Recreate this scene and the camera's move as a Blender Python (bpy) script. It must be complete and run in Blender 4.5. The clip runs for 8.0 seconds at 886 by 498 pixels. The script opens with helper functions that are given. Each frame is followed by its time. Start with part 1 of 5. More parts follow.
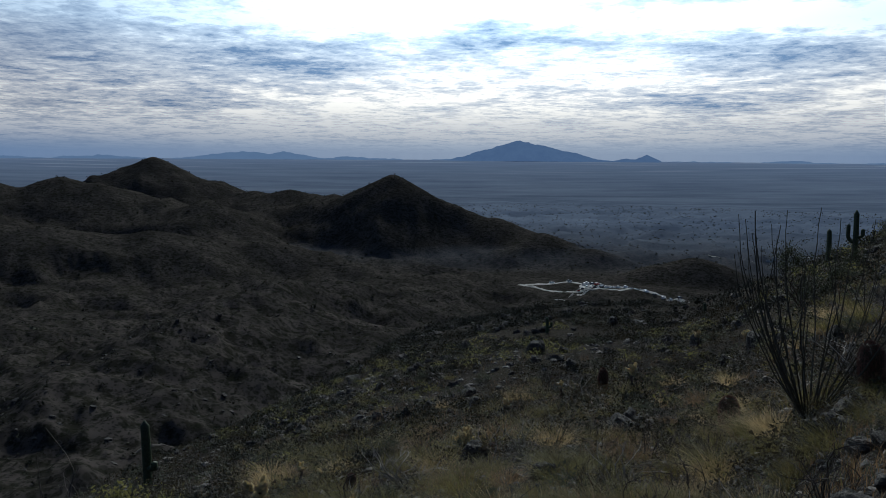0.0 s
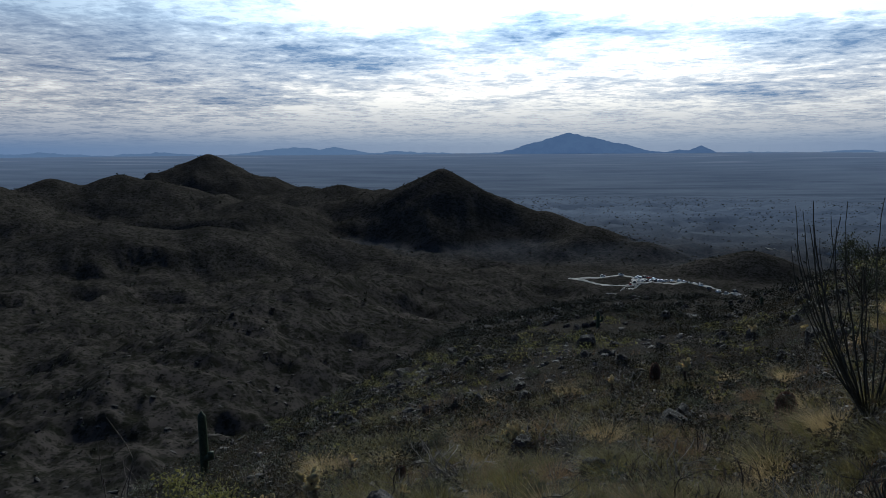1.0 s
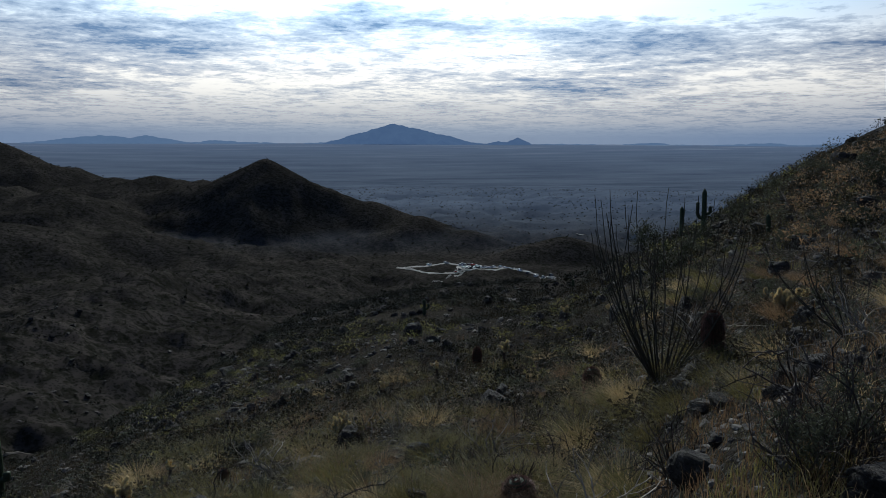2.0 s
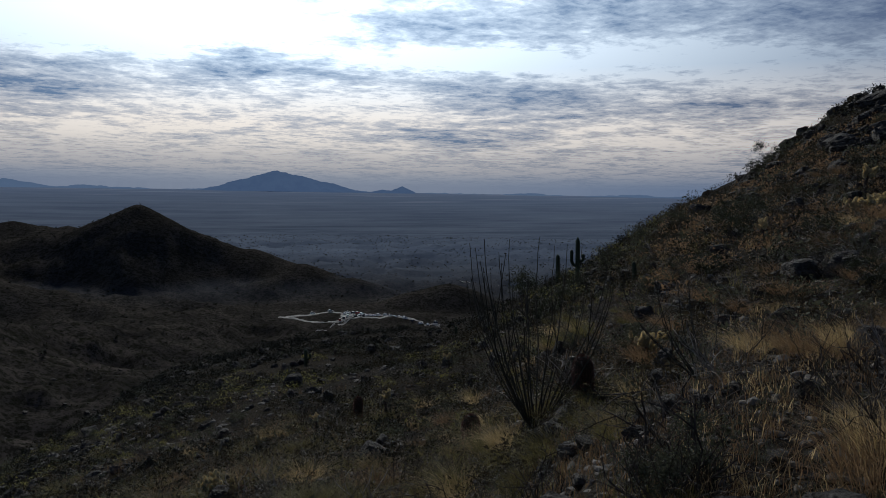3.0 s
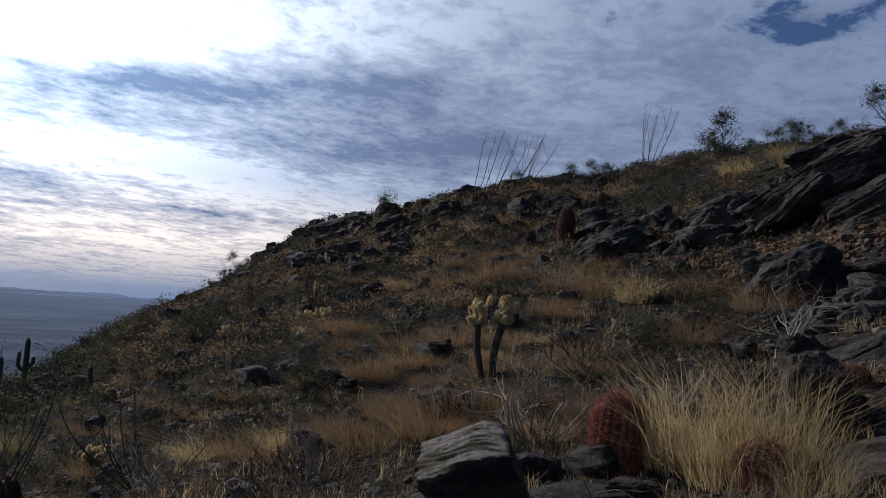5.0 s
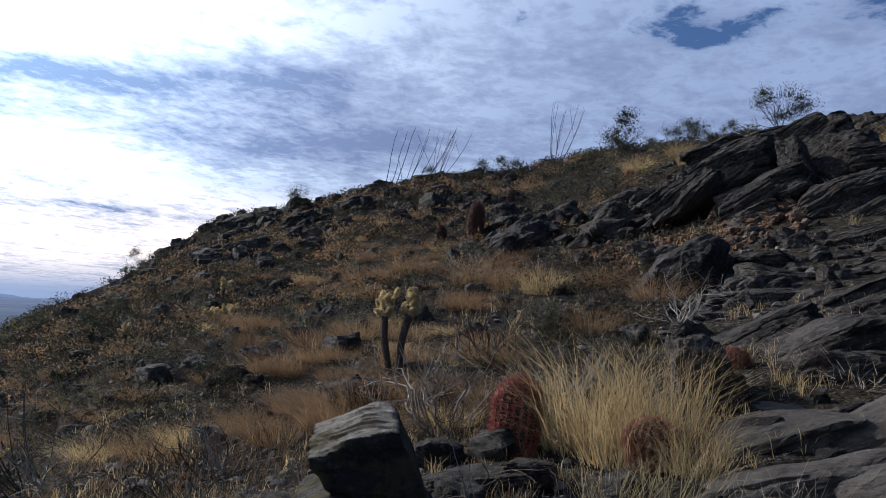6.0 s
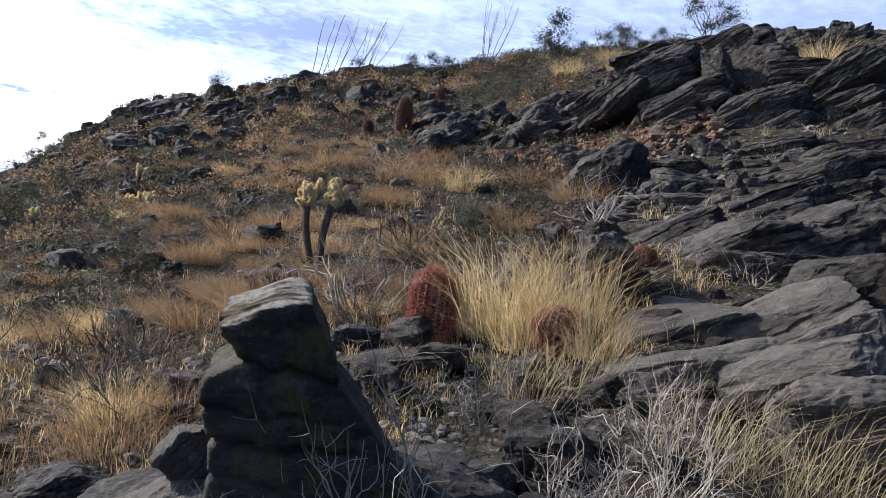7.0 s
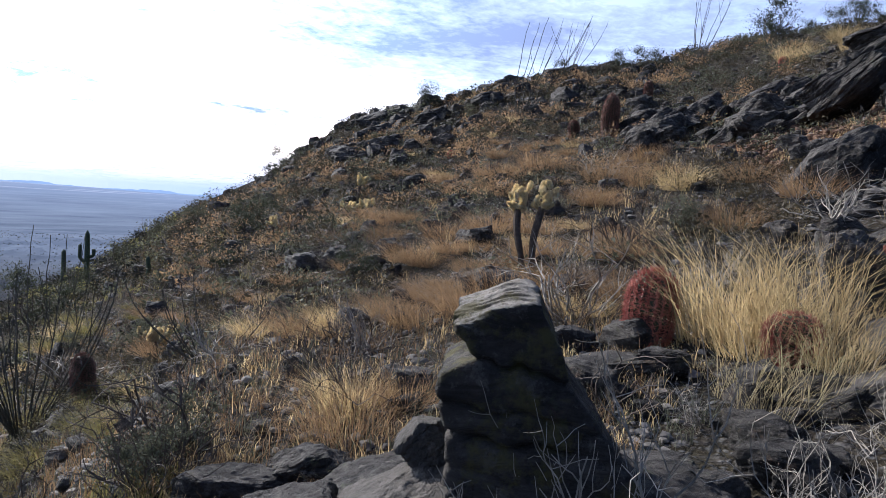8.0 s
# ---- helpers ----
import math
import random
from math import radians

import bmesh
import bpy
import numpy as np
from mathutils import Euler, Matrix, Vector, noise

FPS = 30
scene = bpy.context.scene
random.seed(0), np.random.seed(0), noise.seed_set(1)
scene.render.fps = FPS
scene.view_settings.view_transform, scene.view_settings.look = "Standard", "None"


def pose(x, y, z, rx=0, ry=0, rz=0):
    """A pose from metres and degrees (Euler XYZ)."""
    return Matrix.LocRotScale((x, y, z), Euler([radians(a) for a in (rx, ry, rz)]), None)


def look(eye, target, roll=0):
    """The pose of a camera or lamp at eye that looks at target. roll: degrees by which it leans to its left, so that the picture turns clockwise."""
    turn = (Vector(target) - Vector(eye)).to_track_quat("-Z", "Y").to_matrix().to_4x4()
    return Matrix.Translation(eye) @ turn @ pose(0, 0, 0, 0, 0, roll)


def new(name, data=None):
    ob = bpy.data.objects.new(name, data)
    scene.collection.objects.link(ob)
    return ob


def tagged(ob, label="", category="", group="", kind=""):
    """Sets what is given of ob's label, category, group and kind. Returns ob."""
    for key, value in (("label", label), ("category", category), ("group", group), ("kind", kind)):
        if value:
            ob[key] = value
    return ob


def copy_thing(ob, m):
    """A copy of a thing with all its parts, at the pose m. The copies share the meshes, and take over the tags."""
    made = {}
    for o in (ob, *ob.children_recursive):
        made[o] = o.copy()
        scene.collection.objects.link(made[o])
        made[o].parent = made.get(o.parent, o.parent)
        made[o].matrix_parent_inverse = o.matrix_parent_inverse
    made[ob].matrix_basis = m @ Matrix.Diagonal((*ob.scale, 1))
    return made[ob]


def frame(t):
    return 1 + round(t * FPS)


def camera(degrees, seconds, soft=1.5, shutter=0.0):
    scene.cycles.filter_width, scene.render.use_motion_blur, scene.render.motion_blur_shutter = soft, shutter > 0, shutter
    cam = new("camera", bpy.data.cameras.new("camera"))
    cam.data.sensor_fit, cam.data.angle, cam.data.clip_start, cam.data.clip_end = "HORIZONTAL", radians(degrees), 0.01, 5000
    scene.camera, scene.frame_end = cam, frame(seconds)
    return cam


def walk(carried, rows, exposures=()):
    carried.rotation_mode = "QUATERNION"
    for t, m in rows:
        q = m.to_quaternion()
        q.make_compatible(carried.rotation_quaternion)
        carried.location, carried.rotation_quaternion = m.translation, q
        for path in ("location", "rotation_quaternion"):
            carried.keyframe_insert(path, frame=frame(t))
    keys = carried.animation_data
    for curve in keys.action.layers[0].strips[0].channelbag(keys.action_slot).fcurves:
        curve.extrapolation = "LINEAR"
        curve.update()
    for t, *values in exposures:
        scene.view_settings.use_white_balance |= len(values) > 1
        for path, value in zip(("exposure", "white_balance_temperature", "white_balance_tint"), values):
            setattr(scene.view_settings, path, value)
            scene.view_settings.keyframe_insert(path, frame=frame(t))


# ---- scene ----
cam = camera(62.5, 8.0, soft=0.55)
PATH = [
    (0.0, pose(0.001, -0.001, -0.002, 82.55, -0.42, 0.00)),
    (0.5, pose(0.001, -0.005, -0.014, 82.38, 0.13, 1.62)),
    (1.0, pose(0.024, -0.006, 0.002, 82.06, 0.35, 3.80)),
    (1.5, pose(0.120, 0.030, 0.033, 79.24, -1.19, 0.32)),
    (1.7, pose(0.115, 0.012, 0.006, 80.05, -1.08, -4.16)),
    (2.8, pose(0.204, -0.049, 0.053, 83.93, -0.26, -16.51)),
    (3.0, pose(0.233, -0.051, 0.022, 85.16, -1.05, -18.69)),
    (3.5, pose(0.296, -0.051, 0.032, 89.25, -2.56, -31.02)),
    (4.0, pose(0.266, -0.113, 0.051, 90.74, -3.02, -38.49)),
    (4.5, pose(0.362, -0.123, 0.060, 93.06, -3.12, -46.30)),
    (5.0, pose(0.401, -0.144, 0.063, 95.39, -4.94, -58.13)),
    (5.2, pose(0.399, -0.169, 0.074, 95.24, -4.22, -62.43)),
    (6.3, pose(0.369, -0.269, 0.015, 95.52, -4.19, -66.06)),
    (6.5, pose(0.369, -0.281, 0.001, 94.66, -4.35, -68.27)),
    (6.7, pose(0.361, -0.282, -0.046, 90.58, -5.17, -70.87)),
    (7.0, pose(0.357, -0.294, -0.033, 88.19, -5.84, -70.72)),
    (7.5, pose(0.321, -0.273, -0.043, 86.87, -6.44, -62.68)),
    (8.0, pose(0.289, -0.249, -0.038, 86.87, -4.67, -54.77)),
]

walk(cam, PATH, [(0.0, -0.75, 5050, 1), (1.5, -0.7, 5050, 1), (3.0, -1.2, 5350, 6), (4.0, -1.3, 5400, 9), (4.5, -1.1, 5400, 10), (5.0, -0.5, 5450, 11),
                 (6.5, 0.5, 5300, 11), (7.0, 1.15, 5450, 12), (7.5, 1.4, 5550, 12), (8.0, 1.05, 5300, 12)])

# ---- sky and sun: a veiled sun ahead of the first view, broken cloud thinning to blue on the hill's side ----
SUN_AZ, SUN_EL = -6.0, 31.0          # degrees, azimuth to the left of +y


def heading(az, el=0.0):
    a, e = radians(az), radians(el)
    return Vector((-math.sin(a) * math.cos(e), math.cos(a) * math.cos(e), math.sin(e)))


sun_way = heading(SUN_AZ, SUN_EL)
lamp = bpy.data.lights.new("sun", "SUN")
lamp.energy, lamp.angle, lamp.color = 4.8, radians(1.5), (1.0, 0.85, 0.66)
sun = new("sun", lamp)
sun.matrix_world = look(sun_way * 300, (0, 0, 0))


class Nodes:
    """Short-hand for a node tree."""

    def __init__(self, tree):
        self.tree = tree
        tree.nodes.clear()

    def add(self, kind, inputs=None, **settings):
        n = self.tree.nodes.new(kind)
        for k, v in settings.items():
            setattr(n, k, v)
        for k, v in (inputs or {}).items():
            if isinstance(v, bpy.types.NodeSocket):
                self.tree.links.new(v, n.inputs[k])
            else:
                n.inputs[k].default_value = v
        return n

    def math(self, op, a, b=0.0, clamp=False):
        return self.add("ShaderNodeMath", {0: a, 1: b}, operation=op, use_clamp=clamp).outputs[0]

    def vmath(self, op, a, b=(0, 0, 0)):
        n = self.add("ShaderNodeVectorMath", {0: a, 1: b}, operation=op)
        return n.outputs["Value"] if op in ("DOT_PRODUCT", "LENGTH") else n.outputs[0]

    def ramp(self, value, *stops):
        n = self.add("ShaderNodeValToRGB", {0: value})
        r = n.color_ramp
        while len(r.elements) < len(stops):
            r.elements.new(0.5)
        for e, (p, c) in zip(r.elements, stops):
            e.position = p
            e.color = (c, c, c, 1) if isinstance(c, (int, float)) else (*c, 1)
        return n.outputs[0]

    def mix(self, fac, a, b, blend="MIX"):
        fix = lambda c: (*c, 1) if isinstance(c, tuple) and len(c) == 3 else c
        n = self.add("ShaderNodeMix", {0: fac, 6: fix(a), 7: fix(b)}, data_type="RGBA", blend_type=blend)
        return n.outputs[2]

    def noise(self, vector, scale, detail=4.0, rough=0.55, distortion=0.0):
        return self.add("ShaderNodeTexNoise", {"Vector": vector, "Scale": scale, "Detail": detail, "Roughness": rough, "Distortion": distortion}).outputs[0]


# cloud banks: azimuth, elevation, half width, half height in degrees, depth of the cloud
BANKS = [(28, 6.5, 10, 3.0, 0.65), (12.5, 6.8, 7, 1.6, 0.95), (19, 3.7, 6, 0.8, 0.6), (-3.5, 8.6, 8, 0.7, 0.85), (-25, 7.0, 7, 1.5, 0.8), (-20, 3.9, 8, 0.9, 0.8),
         (-19, 12.2, 9, 1.3, 0.75), (-35, 15.2, 11, 1.6, 0.9), (-45, 12.3, 12, 1.7, 1.0), (-54, 16.8, 9, 2.2, 0.85), (-40, 6.2, 9, 0.7, 0.6), (-60, 13.8, 7, 1.7, 0.8), (-92, 15.0, 14, 2.4, 0.35)]
# thin, bright stretches between them, and rifts that open to the blue
THIN = [(-23, 9.8, 8, 1.1, 0.8), (-21, 17.0, 10, 2.2, 0.9), (2, 11.5, 11, 2.2, 1.0), (-38, 9.2, 8, 0.9, 0.8), (-70, 18.5, 7, 2.0, 0.15)]
RIFTS = [(-82.5, 22.6, 7, 2.0, 0.85), (-97, 23, 4, 1.8, 0.8), (-50, 21.2, 6, 1.1, 0.5), (-69, 23.6, 3, 1.0, 0.6)]


def build_world():
    w = bpy.data.worlds.new("sky")
    scene.world = w
    w.use_nodes = True
    N = Nodes(w.node_tree)
    d = N.vmath("NORMALIZE", N.add("ShaderNodeTexCoord").outputs["Generated"])
    sep = N.add("ShaderNodeSeparateXYZ", {0: d})
    up = N.math("MAXIMUM", sep.outputs[2], 0.0)
    sky = N.add("ShaderNodeTexSky", sky_type="NISHITA", sun_disc=False, sun_elevation=radians(SUN_EL),
                sun_rotation=radians(-SUN_AZ), altitude=600.0, dust_density=1.6)
    clear = N.mix(1.0, sky.outputs[0], (0.050, 0.055, 0.066), "MULTIPLY")
    # the cloud layer lies on a plane overhead, so it is squeezed towards the horizon
    low = N.math("ADD", up, 0.07)
    flat = N.add("ShaderNodeCombineXYZ", {0: N.math("DIVIDE", sep.outputs[0], low), 1: N.math("DIVIDE", sep.outputs[1], low), 2: 0.0}).outputs[0]
    flat = N.add("ShaderNodeMapping", {"Vector": flat, "Location": (3.1, 1.4, 0.0)}).outputs[0]
    big = N.math("SUBTRACT", N.noise(flat, 0.45, 4.0, 0.55, 0.4), 0.5)
    mid = N.math("SUBTRACT", N.noise(flat, 1.6, 7.0, 0.62, 0.5), 0.5)
    fine = N.math("SUBTRACT", N.noise(flat, 6.5, 4.0, 0.6, 0.4), 0.5)
    curd = N.math("SUBTRACT", N.noise(flat, 19.0, 5.0, 0.62, 0.5), 0.5)
    # banks with torn edges
    torn = N.add("ShaderNodeTexNoise", {"Vector": flat, "Scale": 1.3, "Detail": 5.0, "Roughness": 0.6})
    tear = N.add("ShaderNodeSeparateXYZ", {0: N.vmath("SUBTRACT", torn.outputs[1], (0.5, 0.5, 0.5))})
    az = N.math("ADD", N.math("MULTIPLY", N.math("ARCTAN2", N.math("MULTIPLY", sep.outputs[0], -1.0), sep.outputs[1]), 57.296), N.math("MULTIPLY", tear.outputs[0], 16.0))
    el = N.math("ADD", N.math("MULTIPLY", N.math("ARCSINE", sep.outputs[2]), 57.296), N.math("MULTIPLY", tear.outputs[1], 4.0))

    def banks(rows):
        total = 0.0
        for a, e, wide, high, deep in rows:
            p = N.math("POWER", N.math("DIVIDE", N.math("SUBTRACT", az, a), wide), 2.0)
            q = N.math("POWER", N.math("DIVIDE", N.math("SUBTRACT", el, e), high), 2.0)
            total = N.math("ADD", total, N.math("MULTIPLY", N.math("EXPONENT", N.math("MULTIPLY", N.math("ADD", p, q), -1.0)), deep))
        return total
    near_sun = N.math("MAXIMUM", N.vmath("DOT_PRODUCT", d, tuple(sun_way)), 0.0)
    glow = N.math("POWER", near_sun, 5.8)
    core = N.math("POWER", near_sun, 60.0)
    ripple = N.math("ADD", N.math("MULTIPLY", mid, 2.1), N.math("ADD", N.math("MULTIPLY", fine, 1.7), N.math("MULTIPLY", curd, 0.9)))
    thick = N.math("ADD", N.math("ADD", ripple, N.math("MULTIPLY", big, 0.5)), N.math("SUBTRACT", banks(BANKS), banks(THIN)))
    dark = N.ramp(N.math("ADD", N.math("MULTIPLY", thick, 0.8), 0.1), (0.0, 0.0), (0.32, 0.45), (0.95, 1.0))
    # cover: full on the sun's side, broken away from it
    side = N.math("ADD", N.math("MULTIPLY", N.vmath("DOT_PRODUCT", d, tuple(sun_way)), 0.5), 0.5)
    spread = N.math("MULTIPLY", N.ramp(side, (0.38, 0.0), (0.58, 0.85), (0.85, 1.4)), N.ramp(up, (0.42, 1.0), (0.72, 0.1)))
    cover = N.math("ADD", N.math("SUBTRACT", N.math("MULTIPLY", ripple, 1.0), banks(RIFTS)), N.math("SUBTRACT", spread, 0.15))
    veil = N.ramp(cover, (0.05, 0.0), (0.30, 0.7), (0.55, 1.0))
    lit = N.mix(glow, (0.34, 0.39, 0.50), (4.2, 4.15, 3.9))
    lit = N.mix(core, lit, (4.0, 3.9, 3.6))
    # warm light reaches under the far edge of the deck
    warm = N.ramp(up, (0.0, 0.0), (0.02, 0.85), (0.08, 0.8), (0.16, 0.0))
    warm = N.math("MULTIPLY", warm, N.math("POWER", near_sun, 1.4))
    lit = N.mix(warm, lit, (3.4, 2.55, 1.75))
    shade = N.mix(glow, (0.195, 0.213, 0.315), (0.70, 0.97, 1.32))
    cloud = N.mix(dark, lit, shade)
    # the deck is lit more weakly where it is seen edge-on, far away
    cloud = N.mix(1.0, cloud, N.ramp(up, (0.0, 0.5), (0.08, 0.8), (0.20, 1.0)), "MULTIPLY")
    whole = N.mix(veil, clear, cloud)
    # the blue haze that lies on the plain
    haze = N.ramp(up, (0.0, 0.95), (0.012, 0.75), (0.06, 0.12), (0.12, 0.0))
    whole = N.mix(haze, whole, N.mix(glow, (0.22, 0.30, 0.46), (0.92, 0.80, 0.70)))
    back = N.add("ShaderNodeBackground", {0: whole, 1: 1.0})
    N.add("ShaderNodeOutputWorld", {0: back.outputs[0]})


build_world()

# ---- noise and mesh helpers ----


def lattice(ix, iy, iz):
    h = (ix * 374761393 + iy * 668265263 + iz * 2147483647 + 1274126177) & 0xFFFFFFFF
    h = ((h ^ (h >> 13)) * 1274126177) & 0xFFFFFFFF
    h = h ^ (h >> 16)
    return (h & 0xFFFF) / 32767.5 - 1.0


def vnoise(x, y, z=0.0):
    """Smooth value noise in -1..1 for arrays."""
    x, y, z = np.broadcast_arrays(np.asarray(x, float), np.asarray(y, float), np.asarray(z, float))
    fx, fy, fz = np.floor(x), np.floor(y), np.floor(z)
    ix, iy, iz = fx.astype(np.int64), fy.astype(np.int64), fz.astype(np.int64)
    u, v, w = x - fx, y - fy, z - fz
    u, v, w = (a * a * a * (a * (a * 6 - 15) + 10) for a in (u, v, w))
    total = 0.0
    for dx in (0, 1):
        for dy in (0, 1):
            for dz in (0, 1):
                weight = (u if dx else 1 - u) * (v if dy else 1 - v) * (w if dz else 1 - w)
                total = total + weight * lattice(ix + dx, iy + dy, iz + dz)
    return total


def fbm(x, y, z=0.0, octaves=4, gain=0.5):
    total, amp, k = 0.0, 1.0, 1.0
    for i in range(octaves):
        total = total + amp * vnoise(x * k + 17.3 * i, y * k - 9.1 * i, z * k + 4.7 * i)
        amp, k = amp * gain, k * 2.03
    return total


def ridged(x, y, octaves=5):
    total, amp, k = 0.0, 1.0, 1.0
    for i in range(octaves):
        total = total + amp * (1 - 2 * np.abs(vnoise(x * k + 31.7 * i, y * k + 11.9 * i, 3.3 * i)))
        amp, k = amp * 0.5, k * 2.07
    return total


def smooth(a, b, x):
    t = np.clip((x - a) / (b - a), 0, 1)
    return t * t * (3 - 2 * t)


class Shape:
    """Gathers vertices and faces of one mesh."""

    def __init__(self):
        self.v, self.f, self.n = [], [], 0

    def add(self, verts, faces):
        verts = np.asarray(verts, float)
        self.v.append(verts)
        for f in faces:
            self.f.append(tuple(int(i) + self.n for i in f))
        self.n += len(verts)
        return self

    def mesh(self, name, material, smooth_faces=False):
        me = bpy.data.meshes.new(name)
        me.from_pydata(np.concatenate(self.v).tolist() if self.v else [], [], self.f)
        me.materials.append(material)
        if smooth_faces:
            me.polygons.foreach_set("use_smooth", [True] * len(me.polygons))
        me.update()
        return me


def part(name, shape, material, parent=None, label="", smooth_faces=False):
    """One mesh object, under a thing where parent is given."""
    me = shape if isinstance(shape, bpy.types.Mesh) else shape.mesh(name, material, smooth_faces)
    ob = new(name, me)
    ob.parent = parent
    return tagged(ob, label)


def empty(name, label, category, group=""):
    return tagged(new(name), label, category, group)


def tube(path, radii, sides=5, closed_tip=True):
    """A swept tube along points with a radius each."""
    path = np.asarray(path, float)
    n = len(path)
    tang = np.gradient(path, axis=0)
    tang /= np.linalg.norm(tang, axis=1)[:, None] + 1e-9
    ref = np.array([0.31, 0.95, 0.07]) if abs(tang[0][1]) < 0.9 else np.array([1.0, 0, 0])
    a = np.cross(tang, ref)
    a /= np.linalg.norm(a, axis=1)[:, None] + 1e-9
    b = np.cross(tang, a)
    ang = np.linspace(0, 2 * np.pi, sides, endpoint=False)
    ring = np.cos(ang)[None, :, None] * a[:, None] + np.sin(ang)[None, :, None] * b[:, None]
    v = (path[:, None] + ring * np.asarray(radii, float)[:, None, None]).reshape(-1, 3)
    f = [(i * sides + j, i * sides + (j + 1) % sides, (i + 1) * sides + (j + 1) % sides, (i + 1) * sides + j)
         for i in range(n - 1) for j in range(sides)]
    if closed_tip:
        f.append(tuple((n - 1) * sides + j for j in range(sides)))
    return v, f


def spikes(roots, ways, lengths, widths):
    """Thin three-sided spines."""
    roots, ways = np.asarray(roots, float), np.asarray(ways, float)
    lengths, widths = np.broadcast_to(lengths, len(roots)), np.broadcast_to(widths, len(roots))
    ways = ways / (np.linalg.norm(ways, axis=1)[:, None] + 1e-9)
    a = np.cross(ways, [0.37, 0.21, 0.9])
    a /= np.linalg.norm(a, axis=1)[:, None] + 1e-9
    b = np.cross(ways, a)
    w = widths[:, None]
    v = np.stack([roots + a * w, roots - a * w * 0.5 + b * w * 0.87, roots - a * w * 0.5 - b * w * 0.87, roots + ways * lengths[:, None]], 1).reshape(-1, 3)
    k = np.arange(len(roots))[:, None] * 4
    f = np.concatenate([k + [0, 1, 3], k + [1, 2, 3], k + [2, 0, 3]])
    return v, f.tolist()


def blades(roots, tops, widths, bend, rng):
    """Grass blades: tapered two-piece strips that bow over."""
    roots, tops = np.asarray(roots, float), np.asarray(tops, float)
    n = len(roots)
    ang = rng.uniform(0, np.pi, n)
    side = np.stack([np.cos(ang), np.sin(ang), np.zeros(n)], 1) * np.asarray(widths)[:, None]
    midp = roots + (tops - roots) * [0.36, 0.36, 0.58] + np.stack([np.zeros(n), np.zeros(n), np.asarray(bend)], 1)
    v = np.stack([roots - side, roots + side, midp - side * 0.75, midp + side * 0.75, tops - side * 0.15, tops + side * 0.15], 1).reshape(-1, 3)
    k = np.arange(n)[:, None] * 6
    f = np.concatenate([k + [0, 1, 3, 2], k + [2, 3, 5, 4]])
    return v, f.tolist()


# ---- materials ----


def material(name, build, translucent=0.0, gloss=0.2):
    m = bpy.data.materials.new(name)
    m.use_nodes = True
    N = Nodes(m.node_tree)
    colour, rough, bump, strength, distance = build(N)
    s = {"Base Color": colour if isinstance(colour, bpy.types.NodeSocket) else (*colour, 1), "Roughness": rough}
    if bump is not None:
        s["Normal"] = N.add("ShaderNodeBump", {"Height": bump, "Strength": strength, "Distance": distance}).outputs[0]
    p = N.add("ShaderNodeBsdfPrincipled", s)
    p.inputs["Specular IOR Level"].default_value = gloss
    out = p.outputs[0]
    if translucent:
        t = N.add("ShaderNodeBsdfTranslucent", {0: s["Base Color"]})
        out = N.add("ShaderNodeMixShader", {0: translucent, 1: out, 2: t.outputs[0]}).outputs[0]
    N.add("ShaderNodeOutputMaterial", {0: out})
    return m


def spot(N):
    return N.add("ShaderNodeTexCoord").outputs["Object"]


def world_spot(N):
    return N.add("ShaderNodeNewGeometry").outputs["Position"]


def by_piece(N, low=0.8, high=1.2):
    r = N.math("ADD", N.add("ShaderNodeObjectInfo").outputs["Random"], N.add("ShaderNodeNewGeometry").outputs["Random Per Island"])
    return N.math("ADD", N.math("MULTIPLY", r, (high - low) / 2), low)


def tinted(N, colour, low=0.75, high=1.25):
    v = by_piece(N, low, high)
    return N.mix(1.0, colour, N.add("ShaderNodeCombineXYZ", {0: v, 1: v, 2: v}).outputs[0], "MULTIPLY")


